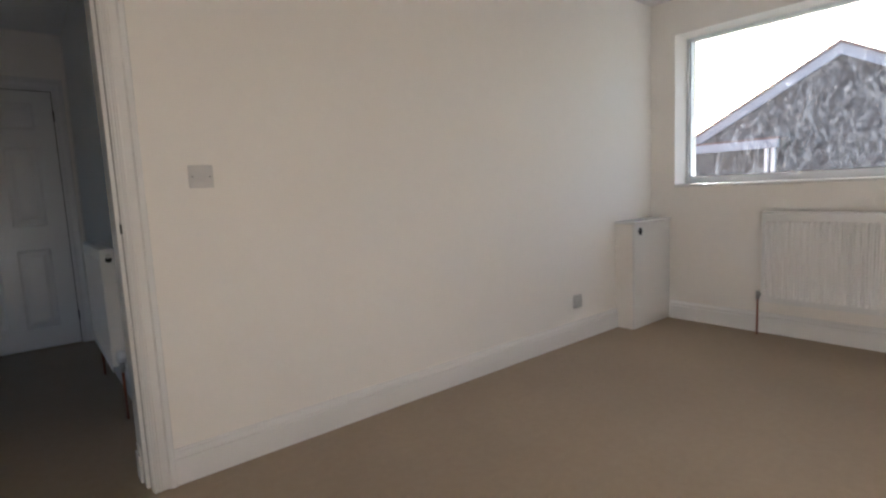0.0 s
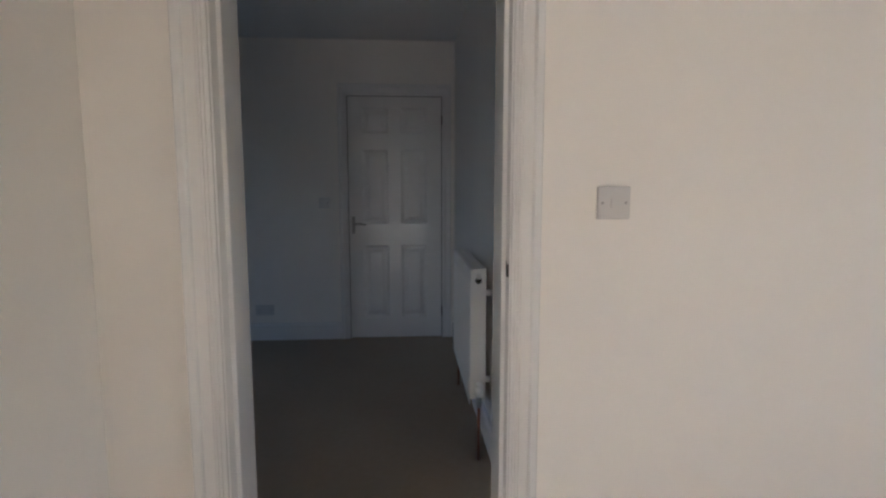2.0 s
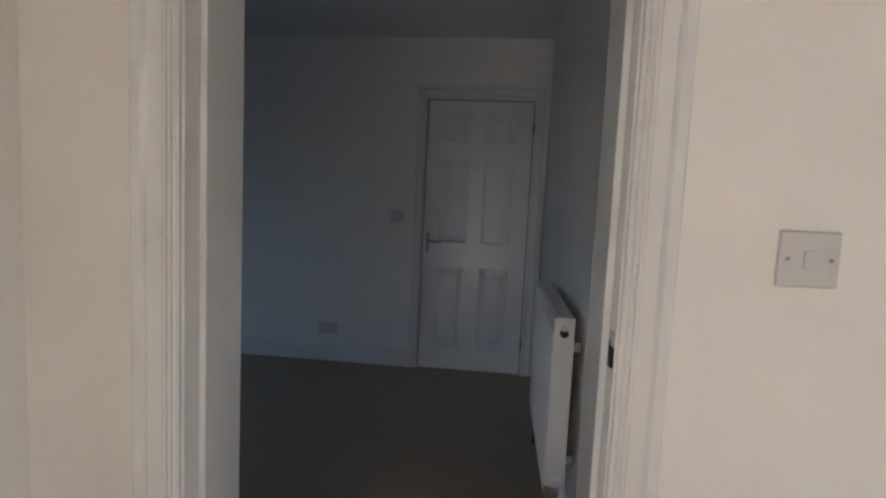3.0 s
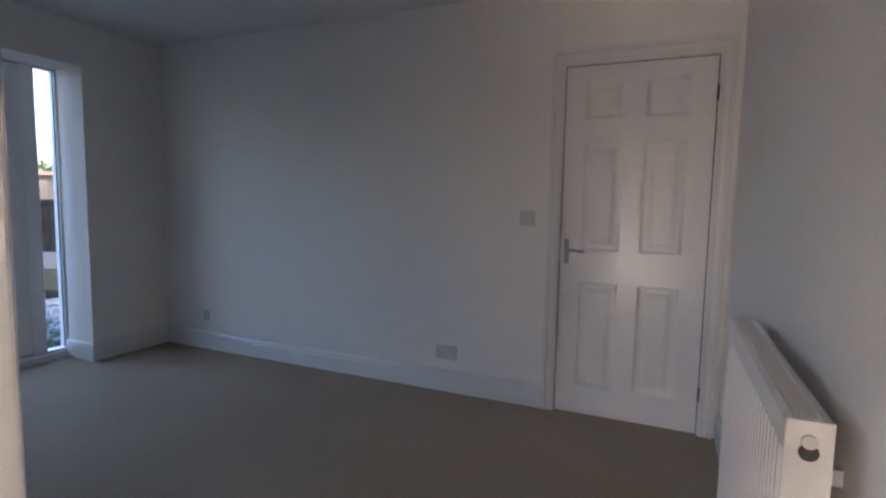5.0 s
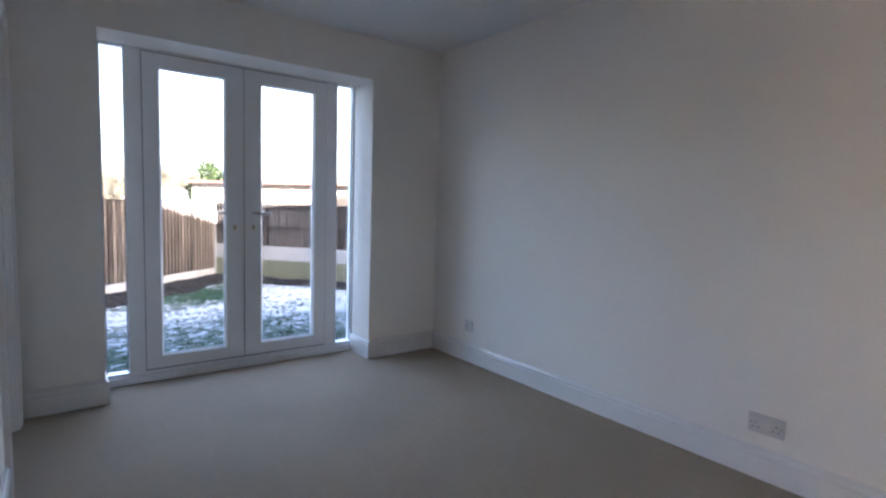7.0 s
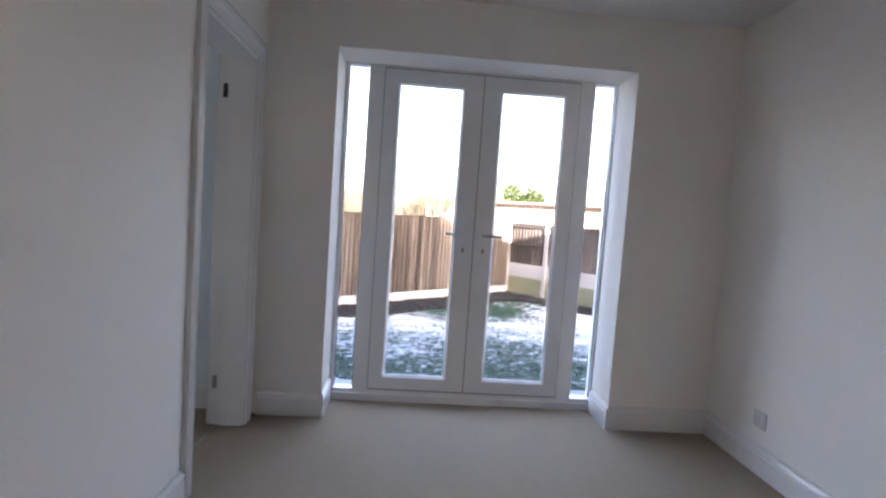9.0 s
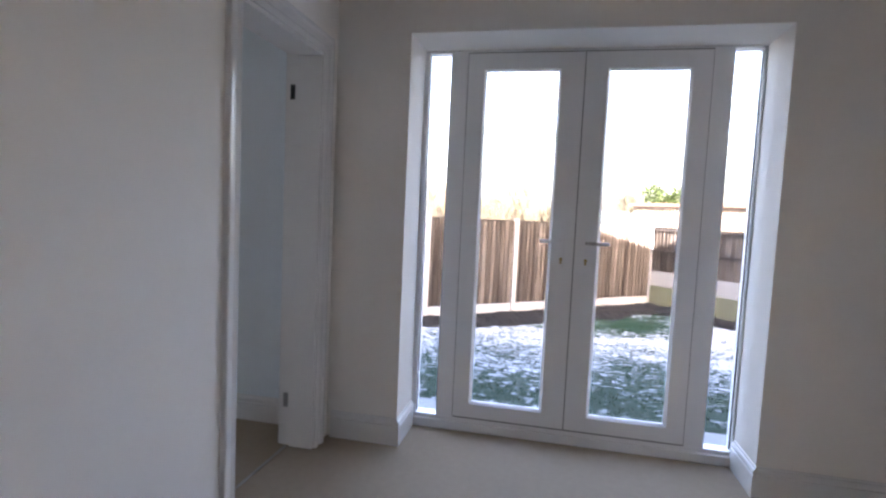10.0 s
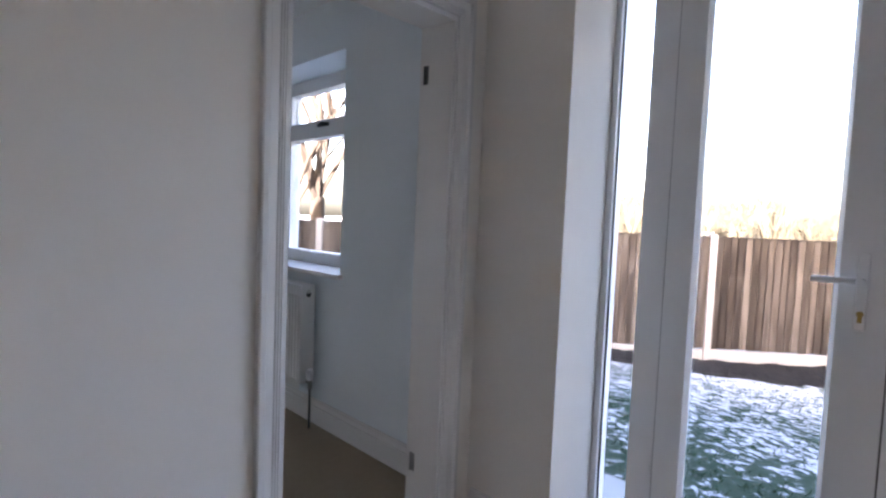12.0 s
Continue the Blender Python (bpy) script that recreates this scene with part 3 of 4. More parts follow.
def sitting_room_window():
    x0, x1 = 4.58, 4.65
    y0, y1, z0, z1 = WA
    thing = group("window_2", (x0, (y0 + y1) / 2, z0), "wide white plastic picture window with one large pane", "window", kind="structure")
    inv = Matrix.Translation(-Vector(thing.location))

    def add(name, bm, mat, label=""):
        ob = part(name, bm, mat, thing, label)
        ob.matrix_parent_inverse = inv
        return ob
    e = 0.002
    a, b, lo, hi = y0 + 0.05, y1 - 0.022, 1.105, 2.132
    add("window_frame", boxes((x0, x1, y0 + e, a, z0 + e, z1 - e), (x0, x1, b, y1 - e, z0 + e, z1 - e), (x0, x1, a, b, hi, z1 - e), (x0, x1, a, b, z0 + e, lo)), UPVC)
    add("pane", boxes((x0 + 0.02, x0 + 0.04, a, b, lo, hi)), FILMED, "pane with a milky swirled film and painted reflections").visible_shadow = False
    add("gasket", boxes((x0 + 0.012, x0 + 0.018, b - 0.005, b, lo, hi), (x0 + 0.012, x0 + 0.018, a, b, lo, lo + 0.004)), BLACK)
    add("window_sill", boxes((A_X1 - 0.012, x0, y0 + e, y1 - e, z0, z0 + 0.02), bevel=0.004), GLOSS, "white painted sill")


side_room_window()
sitting_room_window()


# ---- six-panel door ----
def panelled_door():
    w, h = 0.756, 1.978
    thing = group("door_2", (-0.0095, 0.004, 0.005), "white gloss six-panel door with chrome lever, closed", "door", kind="structure")
    cols = ((0.112, 0.322), (0.426, 0.636))
    rows = ((0.165, 0.775), (0.955, 1.555), (1.69, 1.89))
    xs = sorted({0, w, *(c for p in cols for c in p)})
    zs = sorted({0, h, *(c for p in rows for c in p)})
    bm = bmesh.new()
    depth = 0.009
    for i in range(len(xs) - 1):
        for j in range(len(zs) - 1):
            a, b, c, d = xs[i], xs[i + 1], zs[j], zs[j + 1]
            hole = (a, b) in cols and (c, d) in rows
            if not hole:
                bm.faces.new([bm.verts.new(p) for p in ((a, 0, c), (b, 0, c), (b, 0, d), (a, 0, d))])
            else:
                loops = []
                for inset, y in ((0, 0), (0.006, 0.004), (0.018, depth), (0.034, depth), (0.058, 0.002)):
                    loops.append([bm.verts.new(p) for p in ((a + inset, y, c + inset), (b - inset, y, c + inset), (b - inset, y, d - inset), (a + inset, y, d - inset))])
                for p, q in zip(loops, loops[1:]):
                    for k in range(4):
                        bm.faces.new((p[k], p[(k + 1) % 4], q[(k + 1) % 4], q[k]))
                bm.faces.new(loops[-1])
    bmesh.ops.remove_doubles(bm, verts=bm.verts, dist=0.0001)
    box(bm, 0, w, 0.0145, 0.035, 0, h)
    for r in ((0, w, 0, 0.0145, -0.0001, 0), (0, w, 0, 0.0145, h, h + 0.0001), (-0.0001, 0, 0, 0.0145, 0, h), (w, w + 0.0001, 0, 0.0145, 0, h)):
        box(bm, *r)
    part("leaf", bm, GLOSS, thing)
    plate = part("handle_plate", boxes((0.022, 0.048, -0.006, 0.0, 0.875, 1.015), bevel=0.002), CHROME, thing, "chrome backplate")
    bm = bmesh.new()
    tube(bm, (0.035, -0.004, 0.955), (0.035, -0.045, 0.955), 0.009, sides=12)
    tube(bm, (0.035, -0.042, 0.955), (0.075, -0.046, 0.958), 0.0085, 0.008, sides=12)
    tube(bm, (0.072, -0.046, 0.958), (0.140, -0.043, 0.950), 0.008, 0.006, sides=12)
    part("lever", bm, CHROME, plate, "chrome lever")
    for z in (0.220, 1.795):
        bm = bmesh.new()
        tube(bm, (w + 0.004, -0.004, z - 0.038), (w + 0.004, -0.004, z + 0.038), 0.0055, sides=8)
        part("hinge", bm, DARK, thing, "dark steel hinge")
    # solid black strips stand for the shade in the gap
    part("shadow_gap", boxes((-0.0042, -0.0005, 0.004, 0.03, 0, h), (w + 0.0005, w + 0.0042, 0.004, 0.03, 0, h), (0, w, 0.004, 0.03, h + 0.0006, h + 0.004)), BLACK, thing, "black strip for the shade in the gap round the leaf")
    # lining behind the architrave
    far = group("door_frame_3", (0, 0, 0), "white gloss door lining round a closed door", "door frame", kind="structure")
    part("jamb", boxes((fx0, -0.0145, 0.0, 0.12, 0, 1.998)), GLOSS, far)
    part("jamb", boxes((0.752, fx1, 0.0, 0.12, 0, 1.998)), GLOSS, far)
    part("head_jamb", boxes((-0.0145, 0.752, 0.0, 0.12, 1.988, 1.998)), GLOSS, far)


panelled_door()


# ---- radiators ----
def radiator(name_label, length, height, depth, at, turn, valve_end=1, pipe=COPPER, trv=True, gap=0.045):
    """Built along +x with its front towards -y and its back at y = 0; bottom at z = 0."""
    thing = group("radiator", at, name_label, "radiator", "panel radiators")
    thing.rotation_euler = (0, 0, radians(turn))
    front = bmesh.new()
    pitch, n = 0.0333, int(length / 0.0333)
    pts = []
    for i in range(n):
        x = (length - n * pitch) / 2 + i * pitch
        pts += [(x, 0.0), (x + 0.012, 0.0), (x + 0.017, 0.008), (x + 0.028, 0.008)]
    pts = [(0.0, 0.0)] + pts + [(length, 0.0)]
    levels = ((0.0, 0.0), (0.035, 0.0), (0.055, 1.0), (height - 0.075, 1.0), (height - 0.055, 0.0), (height - 0.02, 0.0), (height - 0.006, 0.0))
    grid = [[front.verts.new((x, -depth + (d * k if d else 0.0) * 1.0, z)) for x, d in pts] for z, k in levels]
    for r0, r1 in zip(grid, grid[1:]):
        for i in range(len(pts) - 1):
            front.faces.new((r0[i], r0[i + 1], r1[i + 1], r1[i]))
    lip = [front.verts.new((x, -depth + 0.012, height)) for x, d in pts]
    for i in range(len(pts) - 1):
        front.faces.new((grid[-1][i], grid[-1][i + 1], lip[i + 1], lip[i]))
    part("front_panel", front, RAD, thing)
    part("back_panel", boxes((0.01, length - 0.01, -0.014, -0.002, 0.01, height - 0.02), bevel=0.003), RAD, thing)
    for x in (0.0, length - 0.006):
        part("side_cover", boxes((x, x + 0.006, -depth + 0.001, -0.001, 0.03, height - 0.001), bevel=0.002), RAD, thing)
    top = bmesh.new()
    box(top, 0.004, length - 0.004, -depth + 0.01, -depth + 0.02, height - 0.008, height - 0.001)
    box(top, 0.004, length - 0.004, -0.018, -0.004, height - 0.008, height - 0.001)
    k = int(length / 0.014)
    for i in range(k):
        x = 0.006 + i * (length - 0.014) / k
        box(top, x, x + 0.006, -depth + 0.02, -0.018, height - 0.006, height - 0.003)
    part("top_grille", top, RAD, thing)
    ex = length if valve_end > 0 else 0.0
    s = 1 if valve_end > 0 else -1
    plug = bmesh.new()
    tube(plug, (ex - s * 0.002, -depth / 2, height - 0.055), (ex + s * 0.002, -depth / 2, height - 0.055), 0.015, sides=16)
    part("vent_hole", plug, BLACK, thing, "dark vent opening")
    ring = bmesh.new()
    tube(ring, (ex - s * 0.002, -depth / 2, height - 0.037), (ex + s * 0.004, -depth / 2, height - 0.037), 0.012, sides=16)
    part("vent_plug", ring, PLATE, thing, "pale air-vent plug")
    for x in (0.09, length - 0.09):
        for z in (0.08, height - 0.14):
            part("bracket", boxes((x - 0.012, x + 0.012, -0.004, gap, z, z + 0.03)), RAD, thing)
    for end in (0.0, length):
        sg = 1 if end else -1
        yv = -depth / 2
        v = bmesh.new()
        tube(v, (end - sg * 0.02, yv, 0.04), (end + sg * 0.035, yv, 0.04), 0.010, sides=10)
        tube(v, (end + sg * 0.035, yv, 0.005), (end + sg * 0.035, yv, 0.062), 0.012, sides=12)
        body = part("valve_body", v, CHROME, thing, "chrome valve body")
        if trv and sg == s:
            h = bmesh.new()
            tube(h, (end + sg * 0.035, yv, 0.058), (end + sg * 0.035, yv, 0.105), 0.019, 0.021, sides=16)
            tube(h, (end + sg * 0.035, yv, 0.105), (end + sg * 0.035, yv, 0.118), 0.021, 0.012, sides=16)
            part("valve_cap", h, UPVC, body, "white valve head")
        p = bmesh.new()
        tube(p, (end + sg * 0.035, yv, -at[2]), (end + sg * 0.035, yv, 0.008), 0.0068, sides=10)
        part("pipe", p, pipe, thing, "bare pipe to the floor")
    return thing


# dining room: on the wall beside the panelled door
radiator("white enamelled panel radiator with bare copper pipes", 0.86, 0.635, 0.072, (0.822, -1.145, 0.243), -90, 1, gap=0.035)
# sitting room: below the window
radiator("long white fluted panel radiator below the window", 1.55, 0.605, 0.09, (4.365, -3.755, 0.242), -90, -1, trv=False, gap=0.034)
# side room: below its window
radiator("white panel radiator with white valve below a window", 1.10, 0.60, 0.09, (-3.305, -5.06, 0.225), 90, 1, pipe=DARK, gap=0.03)


# ---- switches and sockets ----
def wall_plate(name, label, category, x, z, w, h, face, rockers=(), screws=True, slots=()):
    thing = group(name, (x, face, z), label, category)
    part("plate", boxes((-w / 2, w / 2, -0.009, 0.0, -h / 2, h / 2), bevel=0.003), PLATE, thing)
    for rx, rw, rh in rockers:
        part("rocker", boxes((rx - rw / 2, rx + rw / 2, -0.0125, -0.008, -rh / 2, rh / 2), bevel=0.0015), PLATE, thing)
    if screws:
        for sx in (-w / 2 + 0.013, w / 2 - 0.013):
            bm = bmesh.new()
            tube(bm, (sx, -0.0085, 0), (sx, -0.0105, 0), 0.0035, sides=10)
            part("screw", bm, SCREW, thing)
    for sx, sz, sw, sh in slots:
        part("pin_slot", boxes((sx - sw / 2, sx + sw / 2, -0.0096, -0.0085, sz - sh / 2, sz + sh / 2)), BLACK, thing)
    return thing


def socket_slots(cx):
    return ((cx, 0.004, 0.004, 0.008), (cx - 0.011, -0.017, 0.007, 0.004), (cx + 0.011, -0.017, 0.007, 0.004))


wall_plate("light_switch", "white plastic single light switch with two screws", "switch", 1.025, 1.187, 0.09, 0.088, A_Y, ((0.0, 0.018, 0.028),))
wall_plate("light_switch", "white plastic light switch beside a panelled door", "switch", -0.208, 1.132, 0.088, 0.088, B_Y1, ((0.0, 0.018, 0.028),))
wall_plate("blank_plate", "white plastic outlet plate above the skirting", "socket", 3.40, 0.282, 0.09, 0.09, A_Y, ((0.0, 0.03, 0.03),))
wall_plate("socket", "white plastic double socket above the skirting", "socket", -0.712, 0.252, 0.148, 0.088, B_Y1, ((-0.012, 0.012, 0.02), (0.012, 0.012, 0.02)), slots=socket_slots(-0.042) + socket_slots(0.042))
wall_plate("socket", "white plastic single socket near the corner", "socket", -2.807, 0.277, 0.09, 0.088, B_Y1, ((0.028, 0.012, 0.02),), slots=socket_slots(-0.01))


# ---- boxed-in cupboard in the corner ----
def meter_cupboard():
    thing = group("boxed_cupboard", (4.08, -2.99, 0), "low white boxed-in corner cupboard with a black catch", "cupboard")
    inv = Matrix.Translation(-Vector(thing.location))

    def add(name, bm, mat, label=""):
        ob = part(name, bm, mat, thing, label)
        ob.matrix_parent_inverse = inv
    x0, x1, y0, y1, h = 3.88, A_X1 - 0.001, -3.06, A_Y - 0.001, 0.80
    add("body", boxes((x0, x1, y0 + 0.018, y1, 0, h - 0.02)), WALL)
    add("front", boxes((x0, x1, y0, y0 + 0.017, 0.004, h - 0.02), bevel=0.002), GLOSS)
    add("top", boxes((x0 - 0.012, x1, y0 - 0.012, y1, h - 0.02, h), bevel=0.004), GLOSS)
    bm = bmesh.new()
    box(bm, 3.925, 3.975, y0 - 0.012, y0, 0.722, 0.732)
    box(bm, 3.945, 3.954, y0 - 0.016, y0, 0.70, 0.752)
    add("catch", bm, DARK, "small black catch")


meter_cupboard()


# ---- garden ----
def ground_z(x, y):
    t = min(1.0, max(0.0, (-x - 4.4) / 5.4))
    return -0.16 - 0.60 * (0.75 * t + 0.25 * t * t * (3 - 2 * t))


def ground():
    bm = bmesh.new()
    xs = [-400, -120, -60, -30] + [-22 + 0.5 * i for i in range(38)] + [-3, 0, 5, 10, 20, 40, 100, 400]
    ys = [-400, -120, -50, -25, -16, -10, -7] + [-6 + 0.5 * i for i in range(26)] + [10, 16, 30, 80, 400]
    rows = [[bm.verts.new((x, y, ground_z(x, y) + 0.012 * noise.noise(Vector((x * 0.9, y * 0.9, 0))))) for x in xs] for y in ys]
    for r0, r1 in zip(rows, rows[1:]):
        for i in range(len(xs) - 1):
            bm.faces.new((r0[i], r0[i + 1], r1[i + 1], r1[i]))
    return structure("ground", bm, SNOWGRASS, "short lawn under a thin broken cover of snow", "ground")


ground()
structure("pavement", boxes((-4.35, OUT, -7.0, 3.0, -0.30, -0.135), bevel=0.006), SNOWSLAB, "snow-dusted concrete path along the house", "pavement")

FENCE_C = Vector((-13.6, 0.70, 0))
DIR_1 = Vector((0.64, -0.7684, 0))     # along the long fence, from the far corner towards the house side
DIR_2 = Vector((0.7684, 0.64, 0))      # along the second fence, from the same corner
BAY = 1.96


def fence_bay(start, along, inward, top, base, boards_up, rails, width=1.96):
    """One bay: gravel boards, feather-edge boards on rails and a capping, standing between two posts."""
    mid = start + along * (width / 2)
    rot = math.atan2(along.y, along.x)
    bay = group("fence_bay", (mid.x, mid.y, base), "weathered brown feather-edge fence bay on a concrete gravel board", "fence", "garden fence bays")
    bay.rotation_euler = (0, 0, rot)
    flip = 1 if inward.dot(Vector((-along.y, along.x, 0))) > 0 else -1   # local y towards the garden
    L = width / 2 - 0.05

    def ybox(x0, x1, ya, yb, z0, z1):
        return (x0, x1, min(ya * flip, yb * flip), max(ya * flip, yb * flip), z0, z1)
    z = 0.0
    for k, hgt in enumerate(boards_up):
        part("gravel_board", boxes(ybox(-L, L, -0.025, 0.025, z + 0.002, z + hgt - 0.002), bevel=0.004), CONCRETE if (k == len(boards_up) - 1) else MOSSY, bay, "pale concrete gravel board" if k == len(boards_up) - 1 else "green-stained concrete gravel board")
        z += hgt
    t = top - base
    rnd = random.Random(int(mid.x * 100))
    count = round(18 * width / 1.96)
    step = 2 * L / count
    for i in range(count):
        x0 = -L + i * step - 0.012
        x1 = x0 + step + 0.022
        dz = rnd.uniform(-0.006, 0.006)
        y = 0.0 if rails else 0.004
        bm = bmesh.new()
        lean = rnd.uniform(-0.003, 0.003)
        prism(bm, [(x0, flip * (0.004 + y)), (x0, flip * (0.008 + y)), (x1 + lean, flip * (0.026 + y + lean)), (x1 + lean, flip * (0.004 + y))], "z", z + 0.004 + dz + 0.006, t - 0.02 + dz)
        part("board", bm, BOARD, bay)
    for rz in rails:
        part("rail", boxes(ybox(-L, L, 0.021, 0.058, rz - base - 0.02, rz - base + 0.02), bevel=0.004), RAIL, bay)
    part("capping", boxes(ybox(-L, L, -0.012, 0.04, t - 0.02, t + 0.005), bevel=0.004), RAIL, bay)
    return bay


def post(at, top, base):
    bm = bmesh.new()
    box(bm, -0.05, 0.05, -0.05, 0.05, base - 0.1 - base, top - base, bevel=0.008)
    ob = mesh_object("concrete_post", bm, CONCRETE)
    ob.location = (at.x, at.y, base)
    ob.rotation_euler = (0, 0, math.atan2(DIR_1.y, DIR_1.x))
    return tagged(ob, "pale slotted concrete fence post in the soil", "fence post", "concrete fence posts")


IN_1, IN_2 = DIR_2.copy(), DIR_1.copy()
for i in range(7):
    a = FENCE_C + DIR_1 * (i * BAY)
    fence_bay(a, DIR_1, IN_1, 1.13, -0.79, (0.26,), (), BAY)
    if i:
        post(a, 1.16, -0.79)
post(FENCE_C, 1.16, -0.82)
FIRST = 1.17                         # the first bay of the second fence is cut short at the corner
at = 0.0
for i in range(4):
    wide = FIRST if i == 0 else BAY
    fence_bay(FENCE_C + DIR_2 * at, DIR_2, IN_2, 1.11, -0.82, (0.56, 0.34), (0.56, 1.04), wide)
    at += wide
    post(FENCE_C + DIR_2 * at, 1.16, -0.82)


def soil_bed(name, start, along, inward, length, width, seed):
    """A low mound of dug soil with an uneven edge along the foot of a fence."""
    bm = bmesh.new()
    n = int(length / 0.06)
    rows = []
    for i in range(n + 1):
        s = i * length / n
        p = start + along * s
        w = width * (1 + 0.35 * noise.noise(Vector((s * 1.3, seed, 0))))
        row = []
        for f, up in ((-0.12, 0.03), (0.05, 0.07), (0.2, 0.09), (0.35, 0.085), (0.5, 0.08), (0.65, 0.065), (0.8, 0.05), (0.92, 0.03), (1.05, -0.05)):
            q = p + inward * (w * f)
            row.append(bm.verts.new((q.x, q.y, ground_z(q.x, q.y) + up + 0.045 * noise.noise(Vector((q.x * 5, q.y * 5, seed))) + 0.025 * noise.noise(Vector((q.x * 14, q.y * 14, seed))))))
        rows.append(row)
    for r0, r1 in zip(rows, rows[1:]):
        for k in range(8):
            bm.faces.new((r0[k], r0[k + 1], r1[k + 1], r1[k]))
    return tagged(mesh_object(name, bm, SOIL), "dark bare soil bed along the foot of the fence", "soil", kind="stuff")


soil_bed("soil_bed", FENCE_C + DIR_1 * 0.1, DIR_1, IN_1, 13.0, 0.95, 1.0)
soil_bed("soil_bed", FENCE_C + DIR_2 * 0.1, DIR_2, IN_2, 6.8, 0.6, 7.0)


def grass_blades():
    rnd = random.Random(4)
    verts, faces = [], []
    for _ in range(9000):
        x, y = rnd.uniform(-11.0, -4.4), rnd.uniform(-5.0, 2.5)
        q = Vector((x, y, 0)) - FENCE_C
        if q.dot(IN_1) < 0.8:
            continue
        if noise.noise(Vector((x * 2.5, y * 2.5, 3))) > 0.25 + 0.1 * (-4.4 - x) * -0.3:
            continue
        g = ground_z(x, y)
        for _ in range(3):
            a = rnd.uniform(0, math.tau)
            h = rnd.uniform(0.012, 0.035)
            dx, dy = math.cos(a) * 0.004, math.sin(a) * 0.004
            lx, ly = rnd.uniform(-0.03, 0.03), rnd.uniform(-0.03, 0.03)
            ox, oy = rnd.uniform(-0.02, 0.02), rnd.uniform(-0.02, 0.02)
            k = len(verts)
            verts += [(x + ox - dx, y + oy - dy, g), (x + ox + dx, y + oy + dy, g), (x + ox + lx, y + oy + ly, g + h)]
            faces.append((k, k + 1, k + 2))
    me = bpy.data.meshes.new("grass")
    me.from_pydata(verts, [], faces)
    me.materials.append(BLADE)
    return tagged(new("grass", me), "dark green grass blades poking through the snow", "grass", kind="stuff")


grass_blades()


# ---- sheds in the gardens beyond the fences ----
def shed(at, turn, length, depth, eaves, rise, wood, roof, label):
    """A boarded garden shed with a low pent roof; its long front faces local -y, its left end at x = 0."""
    thing = group("shed", at, label, "shed")
    thing.rotation_euler = (0, 0, turn)
    count = round(length / 0.15)
    step = length / count
    for i in range(count):
        bm = bmesh.new()
        prism(bm, [(i * step, 0.0), (i * step, -0.008), ((i + 1) * step + 0.012, -0.02), ((i + 1) * step + 0.012, 0.0)], "z", 0.02, eaves)
        part("board", bm, wood, thing)
    part("body", boxes((0.0, length, 0.001, depth, 0.0, eaves - 0.01)), wood, thing)
    bm = bmesh.new()
    prism(bm, [(-0.10, eaves), (-0.10, eaves + 0.035), (depth + 0.1, eaves + rise + 0.035), (depth + 0.1, eaves + rise)], "x", -0.08, length + 0.08)
    top = part("roof", bm, roof, thing)
    part("fascia", boxes((-0.08, length + 0.08, -0.115, -0.101, eaves - 0.03, eaves + 0.045), bevel=0.003), roof, top)
    return thing


shed((-14.5, 0.365, -0.8), math.atan2(DIR_2.y, DIR_2.x), 6.5, 0.7, 2.42, -0.06, PALEWOOD, BROWN, "pale sunlit boarded shed behind the fence")
shed((-19.2, -0.65, -0.8), math.radians(70), 2.3, 1.6, 1.95, 0.35, PALEWOOD, FELT, "low shed with a grey felt roof beyond the fence")


# ---- trees and shrubs beyond the fence ----
def branch(bm, a, way, length, r, depth, rnd, up):
    bend = (way + Vector((rnd.uniform(-1, 1), rnd.uniform(-1, 1), rnd.uniform(-0.3, 1))) * 0.18).normalized()
    b = a + bend * length
    tube(bm, a, b, r, r * 0.68, sides=6 if depth > 2 else 3, caps=False)
    if depth == 0:
        return
    for _ in range(rnd.choice((2, 3, 3))):
        turn = Vector((rnd.uniform(-1, 1), rnd.uniform(-1, 1), rnd.uniform(-0.35, 0.8)))
        w = (bend * 0.9 + turn * 0.75 + Vector((0, 0, up))).normalized()
        branch(bm, a + bend * length * rnd.uniform(0.6, 1.0), w, length * rnd.uniform(0.62, 0.82), r * 0.62, depth - 1, rnd, up)


def bare_tree(seed, at, height, r, label, depth=5, bark=None, fork=0.22, limb=0.7):
    bark = bark or SCRUB
    rnd = random.Random(seed)
    thing = group("tree", at, label, "tree", "bare trees beyond the fence")
    trunk = bmesh.new()
    tube(trunk, (0, 0, -0.3), (0.05, 0.03, height * fork), r * 1.3, r, sides=10, caps=False)
    part("trunk", trunk, bark, thing)
    crown = bmesh.new()
    for k in range(5):
        a = k * 1.26 + rnd.uniform(-0.3, 0.3)
        branch(crown, Vector((0.05, 0.03, height * (fork - 0.03) + k * 0.012 * height)), Vector((math.cos(a) * 0.45, math.sin(a) * 0.45, 1)).normalized(), height * 0.25, r * limb, depth, rnd, 0.15)
    part("crown", crown, bark, thing)
    return thing


